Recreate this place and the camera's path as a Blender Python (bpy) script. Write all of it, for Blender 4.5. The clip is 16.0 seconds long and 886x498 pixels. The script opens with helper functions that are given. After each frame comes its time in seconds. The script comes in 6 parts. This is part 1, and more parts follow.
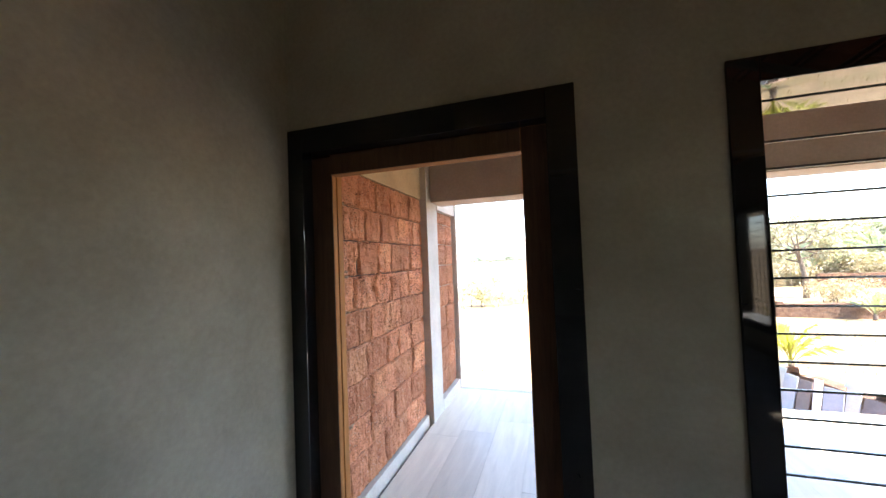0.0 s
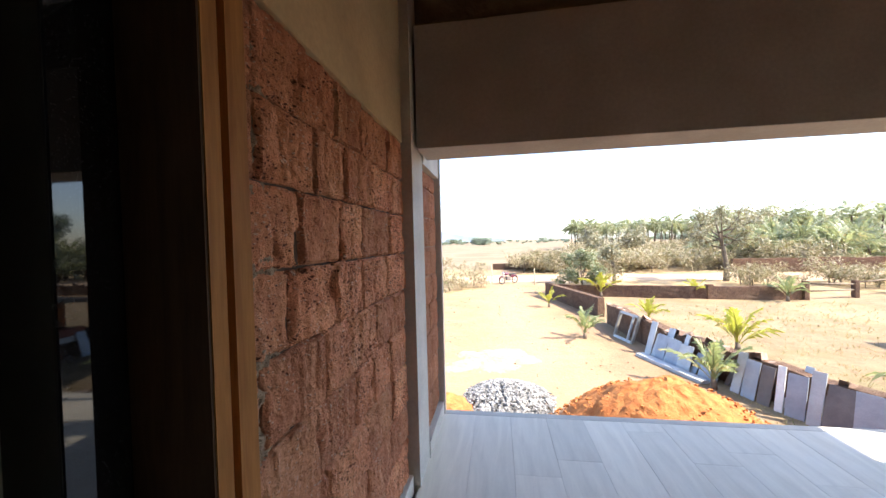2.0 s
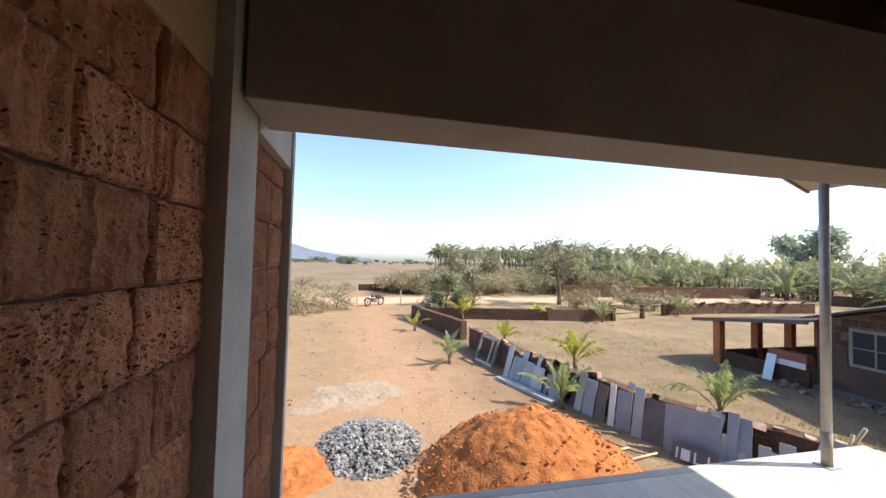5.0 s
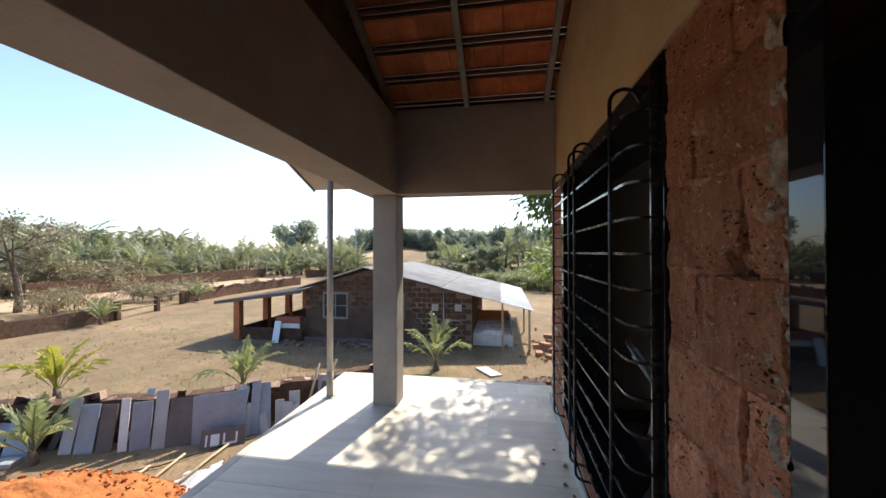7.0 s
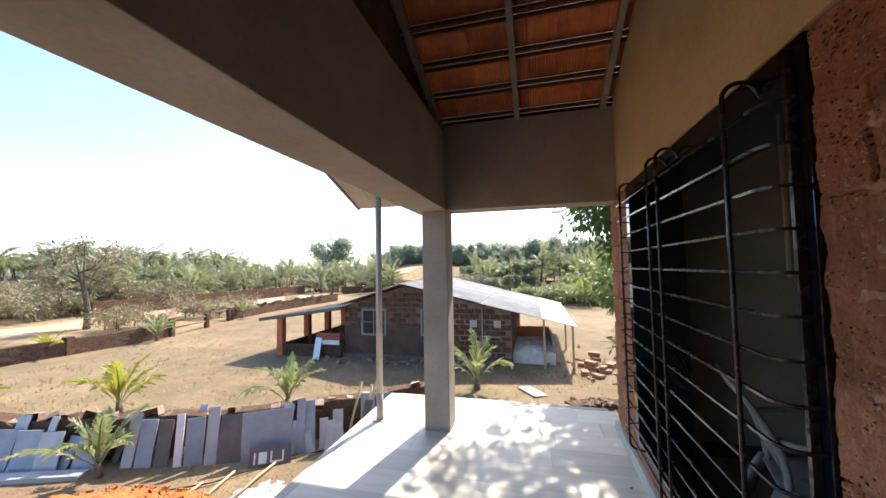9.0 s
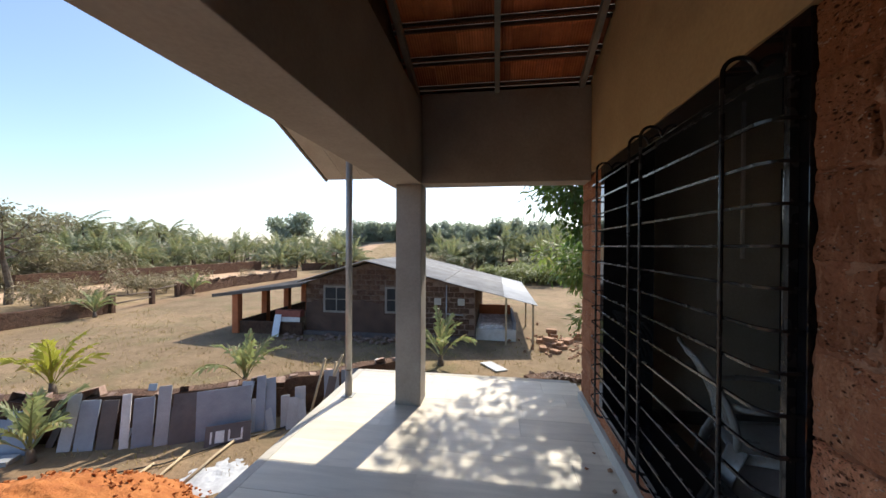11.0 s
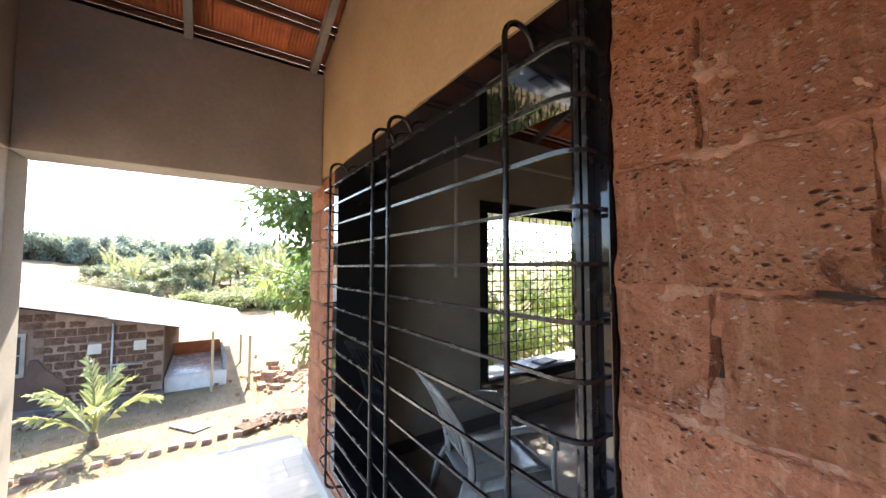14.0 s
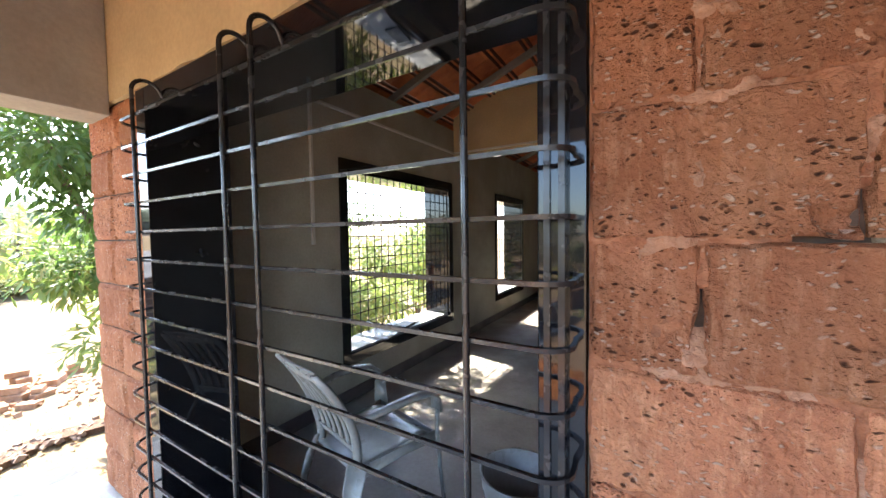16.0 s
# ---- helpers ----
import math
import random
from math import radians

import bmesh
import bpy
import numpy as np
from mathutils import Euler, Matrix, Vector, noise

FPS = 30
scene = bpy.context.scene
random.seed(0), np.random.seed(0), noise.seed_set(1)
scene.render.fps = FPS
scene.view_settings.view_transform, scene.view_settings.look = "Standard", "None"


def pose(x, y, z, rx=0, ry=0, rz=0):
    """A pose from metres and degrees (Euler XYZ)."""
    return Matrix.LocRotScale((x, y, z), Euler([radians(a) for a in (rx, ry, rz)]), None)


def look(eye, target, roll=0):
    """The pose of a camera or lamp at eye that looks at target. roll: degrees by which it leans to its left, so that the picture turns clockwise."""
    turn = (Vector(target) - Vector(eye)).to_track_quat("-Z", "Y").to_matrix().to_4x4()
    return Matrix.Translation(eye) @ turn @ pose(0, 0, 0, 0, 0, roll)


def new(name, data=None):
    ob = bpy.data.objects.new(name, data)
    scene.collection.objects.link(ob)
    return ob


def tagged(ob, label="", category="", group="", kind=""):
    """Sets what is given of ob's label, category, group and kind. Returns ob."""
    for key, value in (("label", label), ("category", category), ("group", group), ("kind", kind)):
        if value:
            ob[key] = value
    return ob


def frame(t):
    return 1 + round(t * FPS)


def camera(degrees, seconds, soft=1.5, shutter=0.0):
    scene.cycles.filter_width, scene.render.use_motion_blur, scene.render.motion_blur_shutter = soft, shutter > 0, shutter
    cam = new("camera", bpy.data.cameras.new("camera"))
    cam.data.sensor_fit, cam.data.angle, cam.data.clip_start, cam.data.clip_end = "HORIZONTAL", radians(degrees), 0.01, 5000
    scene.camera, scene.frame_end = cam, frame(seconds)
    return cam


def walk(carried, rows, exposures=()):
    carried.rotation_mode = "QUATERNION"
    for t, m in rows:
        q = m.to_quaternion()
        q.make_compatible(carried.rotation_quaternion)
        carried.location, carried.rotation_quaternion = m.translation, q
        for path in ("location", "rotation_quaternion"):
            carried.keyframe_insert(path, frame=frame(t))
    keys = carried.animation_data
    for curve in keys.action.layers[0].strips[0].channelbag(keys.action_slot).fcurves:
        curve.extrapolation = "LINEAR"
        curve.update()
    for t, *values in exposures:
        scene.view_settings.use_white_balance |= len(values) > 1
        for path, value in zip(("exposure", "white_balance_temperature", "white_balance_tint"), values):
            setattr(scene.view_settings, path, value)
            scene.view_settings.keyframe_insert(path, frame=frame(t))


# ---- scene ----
# ---- camera ----
cam = camera(102.3, 16.0)
PATH = [
    (0, (0.279, 0.676, 1.557), (-0.318, 2.584, 1.619), -2.2),
    (0.5, (0.099, 0.92, 1.574), (-0.522, 2.821, 1.597), -1.3),
    (1, (-0.105, 1.17, 1.564), (-0.466, 3.137, 1.522), -2.0),
    (1.5, (-0.242, 1.5, 1.531), (-0.42, 3.491, 1.458), -0.1),
    (2, (-0.382, 1.776, 1.541), (-0.684, 3.752, 1.498), -1.5),
    (2.5, (-0.475, 1.974, 1.553), (-0.724, 3.958, 1.499), -3.1),
    (3, (-0.445, 2.147, 1.562), (-1.086, 4.041, 1.584), -1.4),
    (5.3, (-0.432, 2.723, 1.554), (0.459, 4.512, 1.646), 1.1),
    (5.5, (-0.388, 2.811, 1.548), (0.839, 4.39, 1.598), 1.0),
    (6, (-0.388, 2.943, 1.566), (1.383, 3.872, 1.589), -1.2),
    (6.5, (-0.369, 2.978, 1.564), (1.557, 3.515, 1.552), -0.1),
    (7, (-0.363, 2.959, 1.548), (1.61, 3.283, 1.566), -0.1),
    (7.5, (-0.364, 2.966, 1.586), (1.622, 3.203, 1.591), -0.1),
    (8, (-0.353, 3.035, 1.566), (1.639, 3.202, 1.62), 0.7),
    (8.5, (-0.292, 3.042, 1.587), (1.66, 3.457, 1.706), -1.5),
    (8.7, (-0.286, 3.139, 1.576), (1.651, 3.622, 1.696), -1.4),
    (10.8, (-0.266, 3.228, 1.566), (1.685, 3.664, 1.546), 0.0),
    (11, (-0.241, 3.286, 1.537), (1.737, 3.583, 1.521), 0.3),
    (11.5, (-0.199, 3.257, 1.533), (1.8, 3.226, 1.499), 0.2),
    (12, (-0.151, 3.174, 1.538), (1.81, 2.783, 1.528), 0.3),
    (12.5, (-0.053, 3.094, 1.532), (1.882, 2.588, 1.529), 2.4),
    (13, (0.089, 3.129, 1.531), (1.917, 2.319, 1.56), 0.2),
    (13.5, (0.261, 3.204, 1.535), (1.943, 2.122, 1.569), -0.3),
    (14, (0.428, 3.154, 1.534), (2.093, 2.052, 1.639), 0.1),
    (14.5, (0.56, 3.128, 1.544), (2.12, 1.88, 1.627), 1.6),
    (15, (0.686, 3.153, 1.524), (1.888, 1.558, 1.637), -0.1),
    (15.5, (0.728, 3.191, 1.514), (1.82, 1.515, 1.523), -0.2),
    (16, (0.741, 3.165, 1.514), (1.766, 1.45, 1.431), -0.8),
]
EXPOSURE = [(0, 3.69), (0.5, 4.19), (1.0, 4.14), (1.5, 3.64), (2.0, 2.34), (2.5, 1.74), (3.0, 1.74), (5.5, 0.99), (6.0, 0.79), (7.0, 1.19), (7.5, 1.49), (8.0, 1.49), (8.5, 1.69), (11.0, 0.89), (11.5, 1.04), (12.0, 1.89), (12.5, 2.79), (13.0, 3.04), (13.5, 3.1), (14.0, 3.0), (14.5, 3.05), (15.0, 3.34), (15.5, 3.61), (16.0, 3.59)]
walk(cam, [(t, look(eye, target, roll)) for t, eye, target, roll in PATH], EXPOSURE)

# ---- world, sun, exposure ----
SUN_TO = Vector((0.975, -0.222, 1.02)).normalized()
world = bpy.data.worlds.new("hazy_sky")
scene.world = world
world.use_nodes = True
wnt = world.node_tree
sky = wnt.nodes.new("ShaderNodeTexSky")
sky.sky_type = "NISHITA"
sky.sun_disc = False
sky.sun_elevation = math.asin(SUN_TO.z)
sky.sun_rotation = math.atan2(SUN_TO.x, SUN_TO.y)
sky.air_density, sky.dust_density, sky.ozone_density = 0.85, 1.35, 2.6
wnt.links.new(sky.outputs[0], wnt.nodes["Background"].inputs[0])
wnt.nodes["Background"].inputs[1].default_value = 0.15
sun = new("sun", bpy.data.lights.new("sun", "SUN"))
sun.data.energy, sun.data.angle, sun.data.color = 3.7, radians(0.6), (1.0, 0.925, 0.80)
sun.matrix_world = look(SUN_TO * 60, (0, 0, 0))

# ---- node helpers ----


def srgb(r, g, b):
    return (r, g, b, 1.0)


class Mat:
    """A small builder round one node material."""

    def __init__(self, name, rough=0.8, metal=0.0, spec=0.5):
        self.m = bpy.data.materials.new(name)
        self.m.use_nodes = True
        self.t = self.m.node_tree
        self.b = self.t.nodes["Principled BSDF"]
        self.b.inputs["Roughness"].default_value = rough
        self.b.inputs["Metallic"].default_value = metal
        self.b.inputs["Specular IOR Level"].default_value = spec
        self.co = self.t.nodes.new("ShaderNodeTexCoord").outputs["Object"]

    def n(self, kind, **inputs):
        node = self.t.nodes.new(kind)
        for key, value in inputs.items():
            self.put(node.inputs[key.replace("_", " ")], value)
        return node

    def put(self, socket, value):
        if isinstance(value, bpy.types.NodeSocket):
            self.t.links.new(value, socket)
        else:
            socket.default_value = value

    def scaled(self, v, x, y, z):
        node = self.n("ShaderNodeVectorMath")
        node.operation = "MULTIPLY"
        self.put(node.inputs[0], v)
        node.inputs[1].default_value = (x, y, z)
        return node.outputs[0]

    def noise(self, scale, detail=4.0, rough=0.55, v=None, distort=0.0):
        return self.n("ShaderNodeTexNoise", Vector=v or self.co, Scale=scale, Detail=detail, Roughness=rough, Distortion=distort).outputs[0]

    def cells(self, scale, v=None, feature="F1", rand=1.0):
        node = self.n("ShaderNodeTexVoronoi", Vector=v or self.co, Scale=scale, Randomness=rand)
        node.feature = feature
        return node

    def ramp(self, value, a, b, lo=0.0, hi=1.0):
        return self.n("ShaderNodeMapRange", Value=value, From_Min=a, From_Max=b, To_Min=lo, To_Max=hi).outputs[0]

    def math(self, op, a, b=0.0):
        node = self.n("ShaderNodeMath")
        node.operation = op
        self.put(node.inputs[0], a)
        self.put(node.inputs[1], b)
        return node.outputs[0]

    def mix(self, f, a, b, how="MIX"):
        node = self.n("ShaderNodeMix")
        node.data_type, node.blend_type = "RGBA", how
        self.put(node.inputs[0], f)
        self.put(node.inputs[6], a)
        self.put(node.inputs[7], b)
        return node.outputs[2]

    def random(self):
        return self.n("ShaderNodeObjectInfo").outputs["Random"]

    def island(self):
        return self.n("ShaderNodeNewGeometry").outputs["Random Per Island"]

    def varied(self, colour, value, amount):
        hsv = self.n("ShaderNodeHueSaturation", Color=colour, Value=self.ramp(value, 0, 1, 1 - amount, 1 + amount))
        return hsv.outputs[0]

    def bump(self, height, strength=0.4, dist=0.01):
        self.put(self.b.inputs["Normal"], self.n("ShaderNodeBump", Height=height, Strength=strength, Distance=dist).outputs[0])

    def done(self, colour, rough=None):
        self.put(self.b.inputs["Base Color"], colour)
        if rough is not None:
            self.put(self.b.inputs["Roughness"], rough)
        return self.m


def plain(name, c1, c2, scale=3.0, rough=0.8, metal=0.0, grain=60.0, bump=0.25, dist=0.004, vary=0.0, island=False, spec=0.5, stain=None):
    k = Mat(name, rough, metal, spec)
    col = k.mix(k.ramp(k.noise(scale, 5.0), 0.35, 0.65), srgb(*c1), srgb(*c2))
    fine = k.noise(grain, 4.0)
    col = k.varied(col, fine, 0.18)
    if stain:
        col = k.mix(k.ramp(k.noise(scale * 0.37, 6.0, 0.65, distort=0.4), 0.55, 0.72, 0, 0.75), col, srgb(*stain))
    if vary:
        col = k.varied(col, k.island() if island else k.random(), vary)
    k.bump(fine, bump, dist)
    return k.done(col, k.ramp(k.noise(scale * 2, 3.0), 0.3, 0.7, max(rough - 0.1, 0.02), min(rough + 0.1, 1.0)))


def laterite(name, base, dark, pale, depth=0.012, density=(0.15, 0.75), vary=0.14):
    """Cut laterite: pits of uneven size, chalky flecks, rusty stains."""
    k = Mat(name, 0.92, 0, 0.15)
    off = k.n("ShaderNodeVectorMath")
    k.put(off.inputs[0], k.co)
    k.put(off.inputs[1], k.n("ShaderNodeCombineXYZ", X=k.math("MULTIPLY", k.random(), 37.0), Y=k.math("MULTIPLY", k.random(), 11.0), Z=0.0).outputs[0])
    v = off.outputs[0]
    col = k.mix(k.ramp(k.noise(7, 6, 0.65, v=v), 0.35, 0.65), srgb(*base), srgb(*dark))
    col = k.mix(k.ramp(k.noise(2.6, 4, v=v), 0.45, 0.7, 0, 0.6), col, srgb(base[0] * 1.2, base[1] * 1.4, base[2] * 1.35))
    warp = k.n("ShaderNodeVectorMath")
    k.put(warp.inputs[0], v)
    warpn = k.n("ShaderNodeTexNoise", Vector=v, Scale=22.0, Detail=3.0)
    k.put(warp.inputs[1], k.scaled(warpn.outputs[1], 0.03, 0.03, 0.03))
    slant = k.n("ShaderNodeMapping", Vector=warp.outputs[0], Rotation=(0.0, 0.7, 0.0), Scale=(1.0, 1.0, 1.9)).outputs[0]
    thick = k.ramp(k.math("ADD", k.noise(6, 4, v=v), k.math("MULTIPLY", k.math("SUBTRACT", k.random(), 0.5), 0.3)), 0.3, 0.68, 1 - density[0], 1 - density[1])

    def pits(scale, reach, cut):
        c = k.cells(scale, slant)
        chance = k.n("ShaderNodeSeparateColor", Color=c.outputs[1]).outputs[0]
        rad = k.math("MULTIPLY", k.math("SUBTRACT", chance, cut), reach)
        return k.ramp(k.math("SUBTRACT", rad, c.outputs[0]), -0.05, 0.16)

    pit = k.math("MAXIMUM", pits(62, 0.75, thick), k.math("MULTIPLY", pits(130, 0.6, k.math("MULTIPLY", thick, 1.05)), 0.75))
    fleck = k.math("MULTIPLY", pits(78, 1.5, 0.62), k.ramp(k.noise(11, 4, v=v), 0.40, 0.55))
    scuff = k.ramp(k.noise(16, 6, 0.7, v=k.scaled(v, 2.4, 2.4, 0.45)), 0.52, 0.66, 0, 0.7)
    col = k.mix(scuff, col, srgb(base[0] * 1.25, base[1] * 1.5, base[2] * 1.6))
    col = k.mix(k.math("MULTIPLY", fleck, 0.75), col, srgb(*pale))
    col = k.mix(k.math("MULTIPLY", pit, 0.9), col, srgb(dark[0] * 0.22, dark[1] * 0.22, dark[2] * 0.25))
    col = k.varied(col, k.random(), vary)
    grain = k.noise(80, 6, 0.7, v=v)
    h = k.math("ADD", k.math("SUBTRACT", k.math("MULTIPLY", grain, 0.7), pit), k.math("MULTIPLY", k.noise(26, 6, 0.65, v=v), 1.7))
    k.bump(k.math("ADD", h, k.math("MULTIPLY", fleck, 0.3)), 1.0, depth)
    return k.done(k.varied(col, grain, 0.3))


M = {}
M["laterite"] = laterite("laterite_block", (0.45, 0.19, 0.102), (0.35, 0.137, 0.069), (0.66, 0.50, 0.39), 0.019, (0.22, 0.82), 0.2)
M["laterite_pitted"] = laterite("pitted_laterite_block", (0.68, 0.29, 0.158), (0.51, 0.196, 0.104), (0.70, 0.52, 0.40), 0.018, (0.22, 0.8), 0.2)
M["laterite_old"] = laterite("laterite_weathered", (0.14, 0.078, 0.05), (0.075, 0.042, 0.03), (0.26, 0.19, 0.15), 0.02)
M["mortar"] = plain("mortar_joint", (0.05, 0.03, 0.02), (0.12, 0.07, 0.045), 8, 0.95, grain=90, bump=0.6, dist=0.006)
M["mortar_grey"] = plain("mortar_smear", (0.27, 0.195, 0.13), (0.45, 0.355, 0.25), 45, 0.95, grain=80, bump=1.0, dist=0.018, stain=(0.15, 0.075, 0.045))
M["mortar_side"] = plain("brown_mortar_smear", (0.25, 0.16, 0.097), (0.40, 0.28, 0.18), 45, 0.95, grain=80, bump=1.0, dist=0.018, stain=(0.15, 0.075, 0.045))
M["mortar_gable"] = plain("brown_cement_pointing", (0.17, 0.118, 0.085), (0.12, 0.08, 0.056), 5, 0.95, grain=60, bump=0.5, dist=0.006)
M["mortar_point"] = plain("dusty_cement_pointing", (0.25, 0.175, 0.13), (0.175, 0.118, 0.085), 6, 0.95, grain=60, bump=0.5, dist=0.006)
M["soot"] = plain("sooty_plaster", (0.072, 0.043, 0.031), (0.105, 0.064, 0.045), 2.2, 0.95, grain=30, bump=0.5, dist=0.01, stain=(0.14, 0.085, 0.058))
M["mortar_pale"] = plain("pink_earth_mortar", (0.44, 0.235, 0.145), (0.33, 0.16, 0.092), 22, 0.95, grain=70, bump=1.0, dist=0.012, stain=(0.42, 0.33, 0.26))
M["mortar_red"] = plain("red_earth_mortar", (0.36, 0.145, 0.072), (0.24, 0.09, 0.042), 18, 0.95, grain=60, bump=1.0, dist=0.012, stain=(0.12, 0.06, 0.035))
M["cement"] = plain("cement_plaster", (0.37, 0.335, 0.295), (0.30, 0.27, 0.235), 1.6, 0.9, grain=45, bump=0.25, stain=(0.27, 0.24, 0.205))
M["cement_light"] = plain("cement_pilaster", (0.53, 0.495, 0.43), (0.43, 0.40, 0.345), 2.4, 0.88, grain=45, bump=0.2, stain=(0.36, 0.34, 0.30))
M["plaster_warm"] = plain("ochre_plaster", (0.50, 0.37, 0.20), (0.42, 0.31, 0.17), 1.7, 0.92, grain=50, bump=0.25, stain=(0.31, 0.23, 0.13))
M["plaster_in"] = plain("room_plaster", (0.40, 0.365, 0.288), (0.285, 0.257, 0.20), 1.1, 0.85, grain=50, bump=0.15, stain=(0.19, 0.165, 0.12))
M["concrete_floor"] = plain("concrete_floor", (0.38, 0.35, 0.305), (0.28, 0.255, 0.22), 2.0, 0.6, grain=40, bump=0.15, stain=(0.16, 0.13, 0.11))
M["plinth"] = plain("plinth_cement", (0.33, 0.29, 0.25), (0.26, 0.23, 0.20), 2.0, 0.9, grain=30, bump=0.4)


def granite_mat():
    k = Mat("black_granite", 0.06, 0, 0.5)
    dots = k.cells(260).outputs[0]
    col = k.mix(k.ramp(dots, 0.05, 0.2, 0.5, 0), srgb(0.009, 0.009, 0.011), srgb(0.05, 0.05, 0.055))
    col = k.mix(k.ramp(k.noise(9, 5, 0.7), 0.62, 0.8, 0, 0.12), col, srgb(0.16, 0.15, 0.14))
    return k.done(col, k.ramp(k.noise(5, 4), 0.3, 0.7, 0.018, 0.05))


M["granite"] = granite_mat()


def plank_floor():
    k = Mat("stone_plank_tile", 0.42, 0, 0.4)
    v = k.scaled(k.co, 9.0, 1.1, 1.0)
    col = k.mix(k.ramp(k.noise(1.6, 6, 0.6, v=v, distort=0.6), 0.35, 0.68), srgb(0.67, 0.605, 0.485), srgb(0.56, 0.50, 0.40))
    col = k.mix(k.ramp(k.noise(5, 4, v=k.co), 0.55, 0.75, 0, 0.35), col, srgb(0.60, 0.53, 0.41))
    col = k.mix(k.ramp(k.noise(60, 3), 0.6, 0.75, 0, 0.25), col, srgb(0.33, 0.30, 0.26))
    col = k.varied(col, k.random(), 0.11)
    k.bump(k.noise(30, 3, v=v), 0.06, 0.003)
    return k.done(col, k.ramp(k.noise(6, 4), 0.3, 0.7, 0.32, 0.6))


M["tile"] = plank_floor()


def wood_mat(name, c1, c2, axis=(14, 14, 1.2), rough=0.5):
    k = Mat(name, rough + 0.2, 0, 0.12)
    v = k.scaled(k.co, *axis)
    col = k.mix(k.ramp(k.noise(2.2, 6, 0.6, v=v, distort=1.2), 0.3, 0.7), srgb(*c1), srgb(*c2))
    col = k.varied(col, k.noise(14, 4, v=v), 0.25)
    k.bump(k.noise(9, 4, v=v), 0.15, 0.003)
    return k.done(col)


M["wood"] = wood_mat("teak_frame", (0.46, 0.20, 0.06), (0.29, 0.115, 0.036))
# the same teak darkened in colour for the frame's unlit room side
M["wood_shaded"] = wood_mat("shaded_teak", (0.125, 0.068, 0.043), (0.082, 0.044, 0.028))
M["soffit"] = plain("grey_soffit_board", (0.44, 0.42, 0.38), (0.36, 0.34, 0.30), 3, 0.85, grain=40, bump=0.15)
M["pale_wood"] = wood_mat("raw_timber", (0.52, 0.42, 0.28), (0.38, 0.29, 0.18))
M["rafter"] = plain("painted_rafter", (0.27, 0.245, 0.21), (0.20, 0.18, 0.15), 4, 0.8, grain=40, bump=0.15, spec=0.2)
M["batten"] = plain("brown_batten", (0.075, 0.034, 0.02), (0.10, 0.046, 0.027), 5, 0.95, grain=40, bump=0.3, spec=0.05)
M["iron"] = plain("black_iron", (0.04, 0.04, 0.043), (0.06, 0.058, 0.058), 8, 0.24, metal=0.6, grain=120, bump=0.08, dist=0.001)
M["galvanised"] = plain("galvanised_pipe", (0.42, 0.42, 0.41), (0.34, 0.34, 0.33), 6, 0.5, metal=0.5, grain=40, bump=0.08)


def roof_tile():
    k = Mat("clay_roof_tile", 0.85, 0, 0.25)
    col = k.mix(k.ramp(k.noise(7, 4), 0.35, 0.65), srgb(0.55, 0.17, 0.065), srgb(0.40, 0.115, 0.05))
    col = k.varied(col, k.island(), 0.22)
    groove = k.n("ShaderNodeTexWave", Vector=k.scaled(k.co, 0, 1, 0), Scale=14.0, Distortion=0.3)
    groove.bands_direction = "Y"
    k.bump(groove.outputs[1], 0.5, 0.008)
    return k.done(k.varied(col, k.noise(60, 3), 0.15))


M["roof_tile"] = roof_tile()


